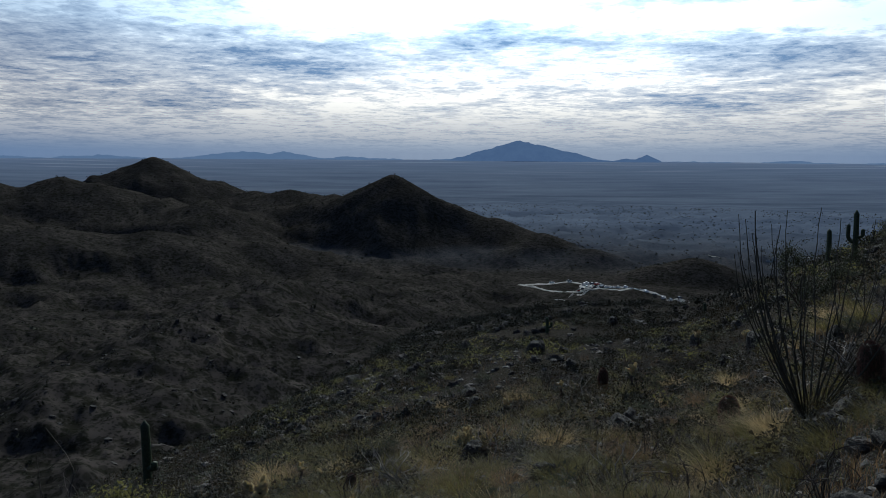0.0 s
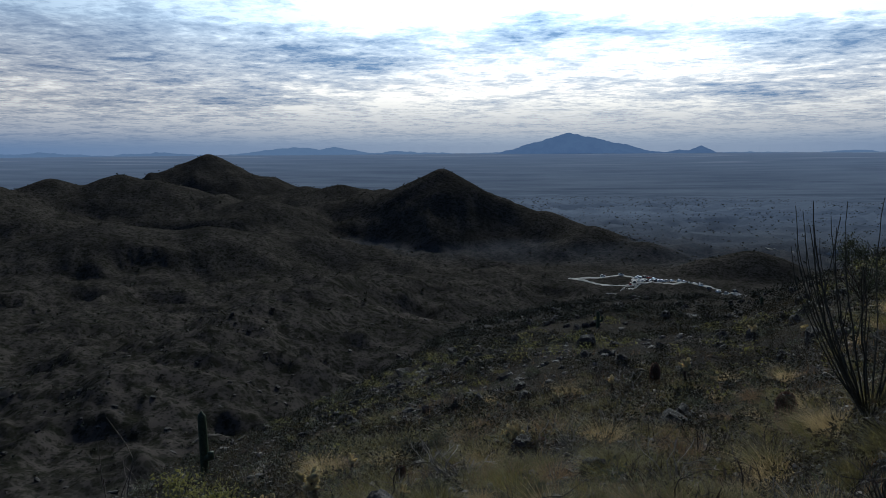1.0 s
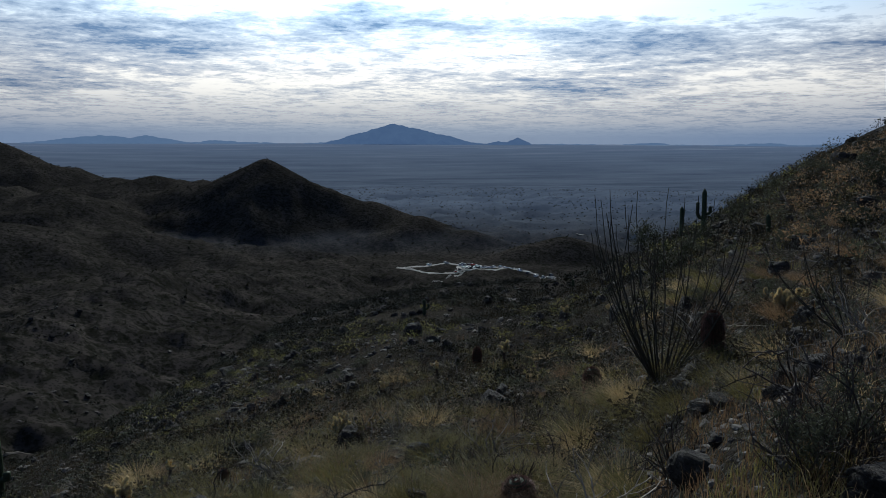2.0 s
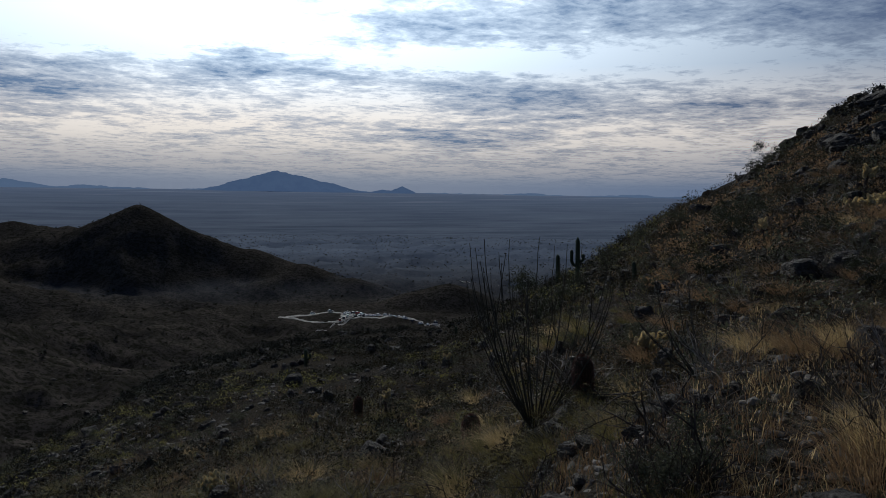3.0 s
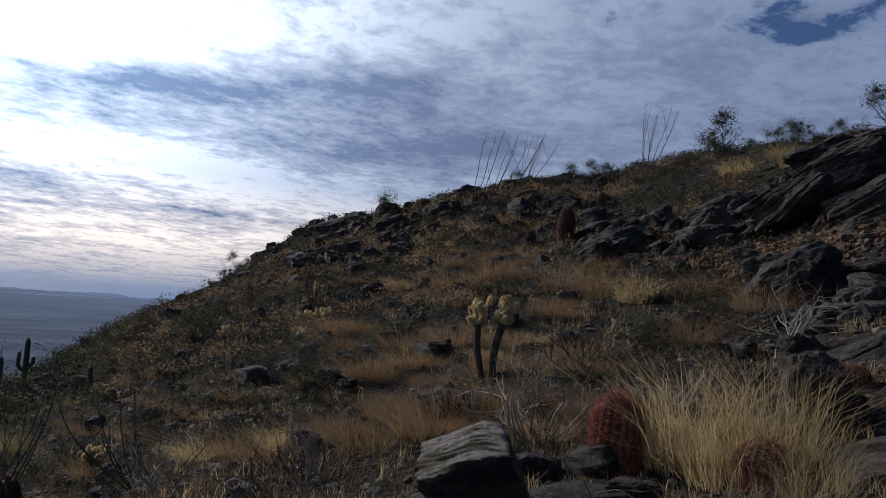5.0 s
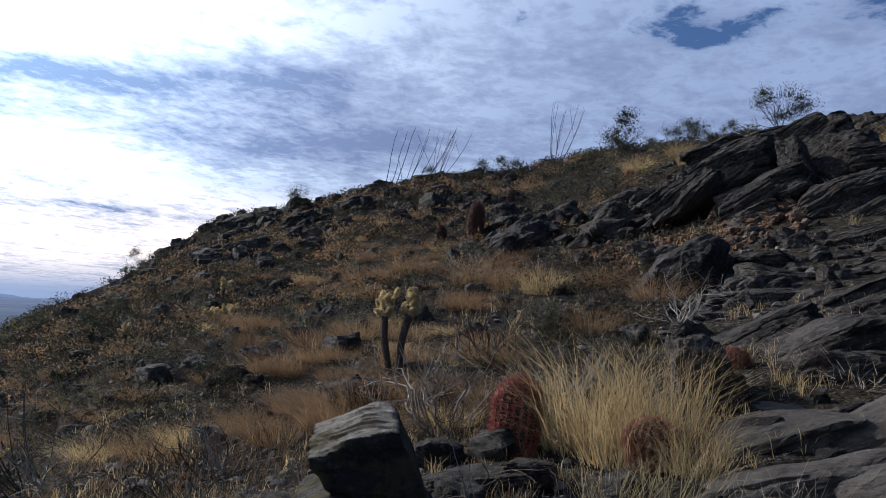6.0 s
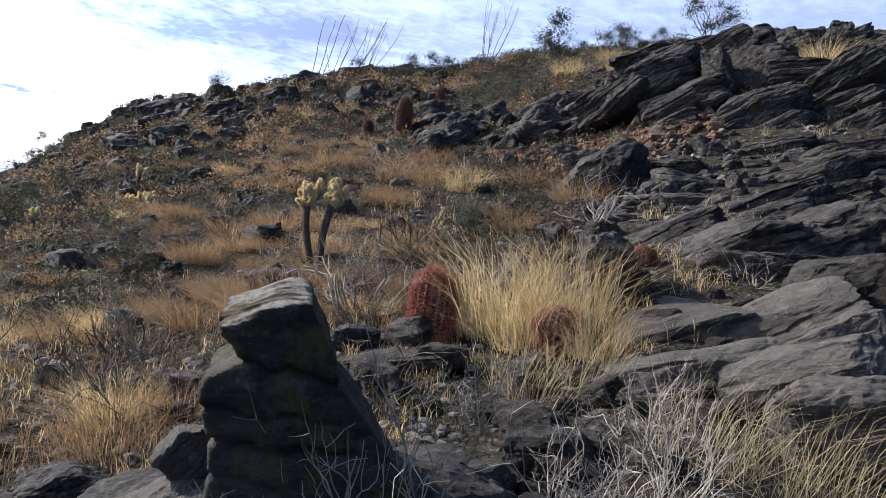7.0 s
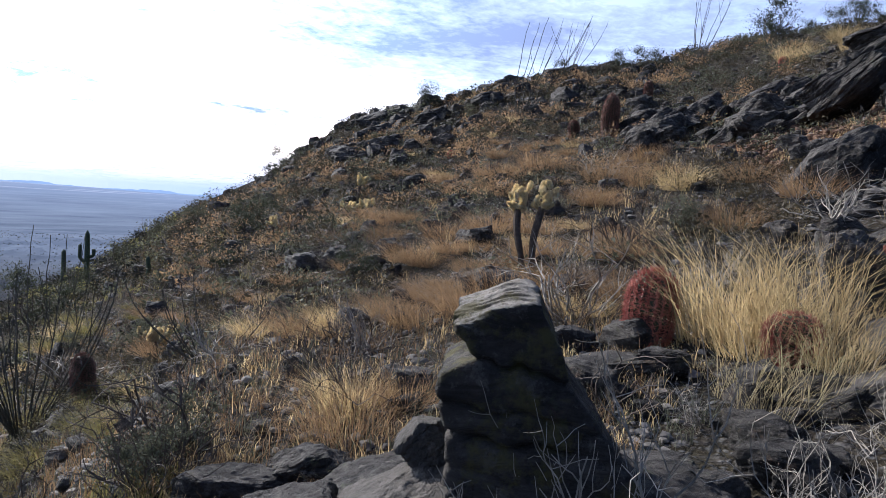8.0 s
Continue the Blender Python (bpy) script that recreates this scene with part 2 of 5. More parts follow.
def ground_look(N):
    p = world_spot(N)
    broad = N.noise(p, 0.22, 5.0, 0.6)
    patch = N.noise(p, 1.3, 5.0, 0.65)
    grit = N.noise(p, 22.0, 5.0, 0.7)
    grain = N.noise(p, 95.0, 3.0, 0.6)
    bent = N.vmath("ADD", p, N.vmath("MULTIPLY", N.add("ShaderNodeTexNoise", {"Vector": p, "Scale": 6.0}).outputs[1], (0.12, 0.12, 0.12)))
    stone = N.add("ShaderNodeTexVoronoi", {"Vector": bent, "Scale": 9.0})
    small = N.add("ShaderNodeTexVoronoi", {"Vector": bent, "Scale": 26.0})
    c = N.mix(N.ramp(patch, (0.38, 0.0), (0.62, 1.0)), (0.020, 0.018, 0.014), (0.037, 0.030, 0.023))
    c = N.mix(N.ramp(broad, (0.45, 0.0), (0.62, 0.75)), c, (0.031, 0.026, 0.015))
    tone = N.ramp(N.add("ShaderNodeSeparateColor", {0: stone.outputs["Color"]}).outputs[0], (0.0, 0.02), (0.6, 0.05), (1.0, 0.13))
    c = N.mix(N.ramp(stone.outputs["Distance"], (0.25, 0.75), (0.50, 0.0)), c, N.mix(0.25, tone, (0.078, 0.055, 0.039)))
    tone = N.ramp(N.add("ShaderNodeSeparateColor", {0: small.outputs["Color"]}).outputs[1], (0.0, 0.018), (0.6, 0.05), (1.0, 0.15))
    c = N.mix(N.ramp(small.outputs["Distance"], (0.28, 0.6), (0.48, 0.0)), c, tone)
    c = N.mix(N.ramp(grit, (0.50, 0.0), (0.60, 0.7)), c, (0.022, 0.020, 0.017))
    c = N.mix(N.ramp(grain, (0.58, 0.0), (0.68, 0.5)), c, (0.117, 0.101, 0.082))
    # far slopes and the creosote flats of the plain, the flats tinted haze blue
    far = N.ramp(N.math("DIVIDE", N.vmath("LENGTH", p), 3000.0), (0.012, 0.0), (0.05, 1.0))
    hill = N.noise(p, 0.035, 7.0, 0.7)
    h = N.mix(N.ramp(hill, (0.40, 0.0), (0.60, 1.0)), (0.034, 0.030, 0.027), (0.060, 0.052, 0.046))
    scrub = N.noise(p, 0.25, 5.0, 0.75)
    h = N.mix(N.ramp(scrub, (0.48, 0.0), (0.58, 0.8)), h, (0.014, 0.014, 0.010))
    for size, most in ((0.42, 0.42), (1.1, 0.40)):
        tuft = N.add("ShaderNodeTexVoronoi", {"Vector": N.vmath("ADD", p, N.vmath("MULTIPLY", N.add("ShaderNodeTexNoise", {"Vector": p, "Scale": size * 2}).outputs[1], (0.9, 0.9, 0.9))), "Scale": size})
        h = N.mix(N.ramp(tuft.outputs["Distance"], (most - 0.14, 0.55), (most, 0.0)), h, (0.006, 0.008, 0.005))
    c = N.mix(far, c, h)
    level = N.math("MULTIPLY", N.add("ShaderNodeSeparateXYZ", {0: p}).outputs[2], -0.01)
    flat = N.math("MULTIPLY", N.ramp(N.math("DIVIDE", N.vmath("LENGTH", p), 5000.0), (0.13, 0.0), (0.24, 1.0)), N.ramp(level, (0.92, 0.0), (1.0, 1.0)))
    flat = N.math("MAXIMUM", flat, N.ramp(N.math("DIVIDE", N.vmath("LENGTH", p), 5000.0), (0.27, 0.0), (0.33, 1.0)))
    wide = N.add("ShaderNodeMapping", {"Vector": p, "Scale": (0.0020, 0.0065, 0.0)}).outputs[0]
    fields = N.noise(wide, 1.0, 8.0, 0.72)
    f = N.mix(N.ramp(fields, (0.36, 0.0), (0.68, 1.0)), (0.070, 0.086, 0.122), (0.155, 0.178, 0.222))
    # dry holds distance haze, put into the colour: paler and bluer outward
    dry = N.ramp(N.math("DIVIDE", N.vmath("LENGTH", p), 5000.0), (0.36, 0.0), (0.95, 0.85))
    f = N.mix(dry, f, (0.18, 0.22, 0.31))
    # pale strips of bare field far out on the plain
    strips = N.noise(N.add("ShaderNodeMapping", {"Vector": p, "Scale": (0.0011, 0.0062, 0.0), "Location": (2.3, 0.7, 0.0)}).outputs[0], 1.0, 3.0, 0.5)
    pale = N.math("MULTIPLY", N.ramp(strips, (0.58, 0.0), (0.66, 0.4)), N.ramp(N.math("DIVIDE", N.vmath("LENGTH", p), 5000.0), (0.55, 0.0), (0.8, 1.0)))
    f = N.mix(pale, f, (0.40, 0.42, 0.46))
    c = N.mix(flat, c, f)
    # rust-stained soil below the upper crag
    rust = N.vmath("LENGTH", N.vmath("DIVIDE", N.vmath("SUBTRACT", p, (16.8, 1.3, 2.2)), (1.5, 3.4, 3.0)))
    rust = N.ramp(N.math("ADD", rust, N.math("MULTIPLY", N.math("SUBTRACT", patch, 0.5), 1.6)), (0.75, 0.9), (1.05, 0.0))
    c = N.mix(rust, c, N.mix(N.ramp(grit, (0.4, 0.0), (0.6, 1.0)), (0.10, 0.050, 0.028), (0.21, 0.115, 0.062)))
    height = N.math("ADD", N.math("MULTIPLY", grit, 0.5), N.math("MULTIPLY", grain, 0.2))
    height = N.math("SUBTRACT", height, N.math("ADD", N.math("MULTIPLY", stone.outputs["Distance"], 0.9), N.math("MULTIPLY", small.outputs["Distance"], 0.4)))
    return c, 0.95, height, 1.0, 0.045


def rock_look(N):
    p = spot(N)
    strata = N.add("ShaderNodeMapping", {"Vector": p, "Scale": (1.0, 1.0, 4.5)}).outputs[0]
    layer = N.noise(strata, 2.6, 8.0, 0.76, 1.2)
    blotch = N.noise(p, 2.3, 6.0, 0.65)
    grain = N.noise(p, 46.0, 6.0, 0.75)
    pits = N.noise(p, 13.0, 6.0, 0.72)
    c = N.mix(N.ramp(layer, (0.38, 0.0), (0.62, 1.0)), (0.019, 0.017, 0.016), (0.082, 0.073, 0.065))
    c = N.mix(N.ramp(blotch, (0.46, 0.0), (0.60, 0.9)), c, (0.017, 0.015, 0.013))
    c = N.mix(N.ramp(N.noise(p, 4.1, 5.0, 0.7), (0.60, 0.0), (0.68, 0.5)), c, (0.094, 0.055, 0.036))
    c = N.mix(N.ramp(N.noise(p, 8.0, 6.0, 0.75), (0.58, 0.0), (0.64, 0.6)), c, (0.058, 0.061, 0.035))
    c = N.mix(N.ramp(pits, (0.55, 0.0), (0.63, 0.7)), c, (0.113, 0.101, 0.088))
    c = N.mix(N.ramp(grain, (0.54, 0.0), (0.64, 0.6)), c, (0.015, 0.013, 0.012))
    h = N.math("ADD", N.math("MULTIPLY", layer, 0.55), N.math("ADD", N.math("MULTIPLY", grain, 0.25), N.math("MULTIPLY", pits, 0.35)))
    return tinted(N, c, 0.7, 1.3), 0.8, h, 1.0, 0.075


def plain_look(a, b, scale=14.0, rough=0.8, low=0.75, high=1.25):
    def build(N):
        n = N.noise(spot(N), scale, 4.0, 0.6)
        return tinted(N, N.mix(N.ramp(n, (0.35, 0.0), (0.65, 1.0)), a, b), low, high), rough, n, 0.3, 0.01
    return build


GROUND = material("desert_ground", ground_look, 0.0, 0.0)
ROCK = material("weathered_gneiss", rock_look, 0.0, 0.12)


def lit_top_rock_look(N):
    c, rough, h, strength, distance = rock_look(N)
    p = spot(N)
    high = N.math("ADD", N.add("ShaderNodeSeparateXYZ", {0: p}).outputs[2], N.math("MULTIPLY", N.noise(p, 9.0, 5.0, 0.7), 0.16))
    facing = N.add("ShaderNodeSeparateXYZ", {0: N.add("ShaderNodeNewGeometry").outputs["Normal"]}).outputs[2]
    # sunlight put into the colour of upward faces, shade darkening mixed into the sides
    sunlit = N.math("MULTIPLY", N.ramp(N.math("SUBTRACT", high, 0.6), (0.42, 0.0), (0.50, 0.9)), N.ramp(facing, (0.50, 0.0), (0.80, 1.0)))
    c = N.mix(sunlit, N.mix(0.25, c, (0.014, 0.012, 0.011)), N.mix(N.noise(p, 38.0, 4.0, 0.7), (0.08, 0.073, 0.064), (0.40, 0.36, 0.31)))
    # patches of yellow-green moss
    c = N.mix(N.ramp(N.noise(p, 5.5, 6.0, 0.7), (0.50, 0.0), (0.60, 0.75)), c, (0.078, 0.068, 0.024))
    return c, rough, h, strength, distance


# the same gneiss lightened all over, in place of sunlight on some slabs
def sunlit_rock_look(N):
    c, rough, h, strength, distance = rock_look(N)
    return N.mix(0.28, c, N.mix(N.noise(spot(N), 30.0, 5.0, 0.7), (0.07, 0.062, 0.054), (0.28, 0.25, 0.215))), rough, h, strength, distance


SUNLIT_ROCK = material("sunlit_gneiss", sunlit_rock_look, 0.0, 0.12)
LIT_TOP_ROCK = material("lit_top_gneiss", lit_top_rock_look, 0.0, 0.12)
PEBBLE = material("loose_stone", plain_look((0.055, 0.050, 0.045), (0.20, 0.178, 0.155), 6.0, 0.9, 0.5, 1.5))
STRAW = material("dry_straw", plain_look((0.31, 0.225, 0.105), (0.55, 0.42, 0.215), 9.0, 0.7, 0.45, 1.45), 0.5)
PALE_STRAW = material("pale_straw", plain_look((0.26, 0.21, 0.11), (0.42, 0.35, 0.20), 9.0, 0.7, 0.5, 1.4), 0.4)
OLIVE_GRASS = material("olive_dry_grass", plain_look((0.095, 0.085, 0.030), (0.20, 0.17, 0.062), 9.0, 0.75, 0.5, 1.4), 0.45)
RUST_GRASS = material("rust_dry_grass", plain_look((0.160, 0.100, 0.052), (0.300, 0.200, 0.108), 9.0, 0.75, 0.5, 1.4), 0.4)
TWIG_PALE = material("bleached_twig", plain_look((0.15, 0.132, 0.108), (0.30, 0.265, 0.22), 20.0))
TWIG_DARK = material("dark_twig", plain_look((0.041, 0.033, 0.027), (0.090, 0.071, 0.056), 20.0))
WAND = material("ocotillo_bark", plain_look((0.032, 0.030, 0.024), (0.07, 0.063, 0.045), 30.0))
GREEN = material("cactus_skin", plain_look((0.030, 0.042, 0.022), (0.060, 0.072, 0.040), 12.0, 0.6))
RED_SPINE = material("red_spine", plain_look((0.25, 0.06, 0.043), (0.40, 0.15, 0.11), 10.0, 0.5), 0.25)
GREY_SPINE = material("grey_spine", plain_look((0.13, 0.055, 0.04), (0.26, 0.14, 0.10), 10.0, 0.5), 0.25)
GOLD_SPINE = material("pale_gold_spine", plain_look((0.72, 0.63, 0.42), (0.88, 0.80, 0.58), 10.0, 0.5), 0.55)
CHOLLA_BARK = material("cholla_bark", plain_look((0.035, 0.028, 0.022), (0.085, 0.065, 0.05), 24.0, 0.9))
LEAF = material("desert_leaf", plain_look((0.024, 0.028, 0.016), (0.050, 0.054, 0.032), 6.0, 0.7, 0.6, 1.4), 0.3)
SAGE = material("grey_green_leaf", plain_look((0.053, 0.056, 0.034), (0.098, 0.098, 0.064), 6.0, 0.8, 0.6, 1.4), 0.3)
OLIVE = material("scrub_olive", plain_look((0.024, 0.026, 0.016), (0.048, 0.046, 0.028), 0.5, 0.9, 0.5, 1.5))
RUST_STONE = material("rust_stone", plain_look((0.060, 0.038, 0.026), (0.150, 0.088, 0.052), 6.0, 0.9, 0.5, 1.5))
PATH_DUST = material("trodden_path", plain_look((0.055, 0.048, 0.04), (0.09, 0.078, 0.064), 0.6, 0.9, 0.95, 1.05))
CHOLLA_FLESH = material("cholla_flesh", plain_look((0.28, 0.25, 0.15), (0.42, 0.38, 0.24), 20.0, 0.7))
BROWN_LEAF = material("dry_brown_leaf", plain_look((0.030, 0.025, 0.015), (0.060, 0.048, 0.028), 6.0, 0.8, 0.55, 1.45), 0.3)
YELLOW_LEAF = material("yellow_green_leaf", plain_look((0.11, 0.105, 0.03), (0.20, 0.18, 0.06), 6.0, 0.7, 0.6, 1.4), 0.4)
TRACK = material("pale_gravel_track", plain_look((0.18, 0.17, 0.158), (0.30, 0.285, 0.26), 0.4, 0.75, 0.95, 1.05), 0.0, 0.06)

# ---- the land: one sheet from underfoot to the horizon ----
# slope round the standing place: azimuth, reach of the slope, elevation of its edge, bow of its profile
BROW = [(-180, 45, 6, 1.2), (-130, 32, 13, 1.4), (-98, 29, 15.4, 1.4), (-90, 32, 15.4, 1.4), (-77, 46, 13.7, 1.4), (-69, 44, 11.4, 1.4),
        (-60, 44, 10.1, 1.5), (-53, 48, 7.6, 1.7), (-47, 55, 6.1, 1.9), (-43.5, 56, 2.7, 1.7), (-40.5, 56, 0.3, 1.2), (-36, 52, -1.8, 0.8),
        (-28, 46, -7.2, 0.55), (-20, 72, -11.2, 0.72), (-9, 85, -11.5, 0.77), (2.8, 76, -14.1, 0.8), (7, 60, -17, 0.87), (15, 48, -20.3, 0.95),
        (35, 42, -26, 1.0), (60, 40, -27, 1.0), (110, 50, -16, 1.0), (180, 45, 6, 1.2)]
STEP = 0.25
turns = np.arange(-180, 180, STEP)
kernel = np.exp(-0.5 * (np.arange(-24, 25) * STEP / 1.3) ** 2)
kernel /= kernel.sum()


def brow_table(column):
    t = np.interp(turns, [b[0] for b in BROW], [b[column] for b in BROW])
    return np.convolve(np.concatenate([t[-24:], t, t[:24]]), kernel, "valid")


REACH, RISE, BOW = brow_table(1), brow_table(2), brow_table(3)
STAND = -1.55                         # the ground underfoot, below the first eye

# peaks beyond: azimuth, distance, height, steepness of the flanks
PEAKS = [(3.9, 850, -24, 0.58), (-0.9, 840, -61, 0.42), (-4.0, 815, -70, 0.38), (-7.8, 770, -82, 0.32), (-11.5, 730, -92, 0.28), (6.6, 860, -45, 0.40),
         (8.5, 900, -50, 0.36), (11.8, 950, -46, 0.34), (14.5, 980, -49, 0.34), (21.5, 1250, -8, 0.46), (19.4, 1250, -38, 0.36), (23.8, 1230, -38, 0.36),
         (27.6, 930, -29, 0.36), (32, 930, -32, 0.36), (25.5, 900, -35, 0.36), (38, 900, -22, 0.34), (18, 800, -52, 0.34), (29, 640, -58, 0.30),
         (22, 640, -64, 0.30), (14, 660, -78, 0.28), (-19.3, 650, -86, 0.30), (-16.6, 640, -93, 0.28)]
SPUR = [(-95, 90, 8), (-80, 150, 10), (-79, 205, 17), (-78, 310, 22), (-60, 415, 20), (-31, 485, 10)]


def valley(x, y):
    r = np.hypot(x, y)
    z = np.maximum(-45 - 0.125 * r, np.maximum(-102 - 0.02 * (r - 456), -110)) + 68 * smooth(1500, 4950, r)
    z = z + 0.07 * np.maximum(-x - 95, 0) * (1 - smooth(650, 1000, r))
    near = 1e9 + 0 * r
    lift = 0 * r
    for (ax, ay, ah), (bx, by, bh) in zip(SPUR, SPUR[1:]):
        t = np.clip(((x - ax) * (bx - ax) + (y - ay) * (by - ay)) / ((bx - ax) ** 2 + (by - ay) ** 2), 0, 1)
        d = np.hypot(x - ax - t * (bx - ax), y - ay - t * (by - ay))
        h = ah + t * (bh - ah)
        lift = np.where(d < near, h * np.clip(1 - d / 62, 0, 1) ** 1.1, lift)
        near = np.minimum(d, near)
    z = z + lift
    rough = ridged(x / 150, y / 150)
    fine = ridged(x / 42, y / 42, 4)
    inside = 1 - smooth(1300, 1900, r)
    z = z + (fine * 4.4 + ridged(x / 17, y / 17, 4) * 1.0 + fbm(x / 6, y / 6, 0, 3) * 0.5) * inside * (1 - 0.75 * smooth(520, 600, r) * (1 - smooth(680, 760, r)) * (x > 20))
    for az, dist, top, steep in PEAKS:
        a = radians(az)
        d = np.hypot(x + math.sin(a) * dist, y - math.cos(a) * dist)
        cone = top - steep * (np.sqrt(d * d + 6 ** 2) - 6) + ((rough - 0.5) * 8.0 + (fine - 0.5) * 3.2) * smooth(4, 90, d)
        k = 5.0
        hh = np.clip(0.5 + 0.5 * (cone - z) / k, 0, 1)
        z = z + (cone - z) * hh + k * hh * (1 - hh) * (d < 900)
    return z


def land(x, y, detail=True):
    """Height of the ground."""
    x, y = np.asarray(x, float), np.asarray(y, float)
    r = np.hypot(x, y)
    az = np.degrees(np.arctan2(-x, y))
    k = (az + 180) / STEP
    i = np.floor(k).astype(int)
    w = k - i
    pick = lambda t: t[i % len(t)] * (1 - w) + t[(i + 1) % len(t)] * w
    R, S, P = pick(REACH), np.tan(np.radians(pick(RISE))), pick(BOW)
    top = R * S
    u = np.clip(r / R, 0, 1)
    z = STAND + (top - STAND) * u ** P
    # a shallow hollow beside the standing place
    z = z - 1.1 * np.exp(-((az + 36) / 5.0) ** 2) * np.exp(-(np.log(np.maximum(r, 0.1) / 11.5) / 0.65) ** 2)
    d = np.maximum(r - R, 0)
    out = top + S * d - 0.46 * (d - 14 * (1 - np.exp(-d / 14)))
    v = valley(x, y)
    k = 3.0
    h = np.clip(0.5 + 0.5 * (v - out) / k, 0, 1)
    out = out + (v - out) * h + k * h * (1 - h)
    z = np.where(r > R, out, z)
    if detail:
        mid = smooth(3, 30, r) * (1 - smooth(150, 400, r))
        z = z + fbm(x / 3.1, y / 3.1, 0, 3) * 0.10 * smooth(1.5, 9, r) + fbm(x / 9, y / 9, 5, 4) * 0.30 * mid + ridged(x / 0.7, y / 0.7, 3) * 0.018
    return z


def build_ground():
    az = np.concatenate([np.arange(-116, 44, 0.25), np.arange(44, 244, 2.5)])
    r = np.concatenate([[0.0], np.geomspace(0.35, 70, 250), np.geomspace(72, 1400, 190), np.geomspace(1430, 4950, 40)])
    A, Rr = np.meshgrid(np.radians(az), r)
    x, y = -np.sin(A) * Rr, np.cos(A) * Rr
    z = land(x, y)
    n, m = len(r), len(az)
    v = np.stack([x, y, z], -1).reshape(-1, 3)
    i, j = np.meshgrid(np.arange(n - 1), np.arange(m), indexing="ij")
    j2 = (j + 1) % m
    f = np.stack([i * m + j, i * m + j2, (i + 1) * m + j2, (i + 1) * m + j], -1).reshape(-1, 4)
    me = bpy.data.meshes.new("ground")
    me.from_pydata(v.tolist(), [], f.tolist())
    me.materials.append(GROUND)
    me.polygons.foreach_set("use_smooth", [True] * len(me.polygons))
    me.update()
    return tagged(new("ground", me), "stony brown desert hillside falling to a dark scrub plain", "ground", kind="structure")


build_ground()


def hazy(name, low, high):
    """Far hills behind miles of air: its blue light put in as emission."""
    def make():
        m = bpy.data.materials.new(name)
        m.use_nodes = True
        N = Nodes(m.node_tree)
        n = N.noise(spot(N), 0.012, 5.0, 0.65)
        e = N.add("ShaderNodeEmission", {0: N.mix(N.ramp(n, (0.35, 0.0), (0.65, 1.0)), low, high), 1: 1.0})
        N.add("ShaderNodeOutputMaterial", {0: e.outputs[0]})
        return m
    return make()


def far_range(name, label, peaks, dist, mat, seed):
    """A distant range: summits (azimuth, elevation, half width in degrees)."""
    az = np.arange(-50, 40, 0.06)
    el = -0.75 + 0 * az
    for a, e, w in peaks:
        t = np.abs(az - a) / w
        el = np.maximum(el, -0.75 + (e + 0.75) * np.clip(1 - t, 0, 1) ** 1.0)
    el = el + fbm(az * 1.6, seed, 0, 5) * 0.07 * smooth(-0.75, -0.3, el)
    rows = []
    for k in np.linspace(0, 1, 8):
        d = dist - 160 * (1 - k) + 45 * fbm(az * 2.2, k * 3 + seed, 0, 4) * (1 - k)
        z = d * np.tan(np.radians(-0.8 + (el + 0.8) * k ** 0.8))
        a = np.radians(az)
        rows.append(np.stack([-np.sin(a) * d, np.cos(a) * d, z], -1))
    m = len(az)
    f = [(i * m + j, i * m + j + 1, (i + 1) * m + j + 1, (i + 1) * m + j) for i in range(7) for j in range(m - 1)]
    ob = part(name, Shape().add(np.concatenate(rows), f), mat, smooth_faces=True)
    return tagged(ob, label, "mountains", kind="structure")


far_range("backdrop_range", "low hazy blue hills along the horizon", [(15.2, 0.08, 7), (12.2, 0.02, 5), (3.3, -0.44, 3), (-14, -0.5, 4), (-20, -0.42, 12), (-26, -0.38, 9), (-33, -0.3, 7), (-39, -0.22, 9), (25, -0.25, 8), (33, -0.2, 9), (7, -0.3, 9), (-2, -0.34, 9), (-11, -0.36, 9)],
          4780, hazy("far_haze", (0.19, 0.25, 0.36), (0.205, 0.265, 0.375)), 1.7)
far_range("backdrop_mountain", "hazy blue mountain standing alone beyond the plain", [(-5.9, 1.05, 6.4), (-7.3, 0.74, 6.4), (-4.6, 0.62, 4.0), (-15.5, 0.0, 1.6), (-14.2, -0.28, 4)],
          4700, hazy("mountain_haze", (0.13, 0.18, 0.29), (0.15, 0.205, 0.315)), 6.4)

# ---- rocks ----


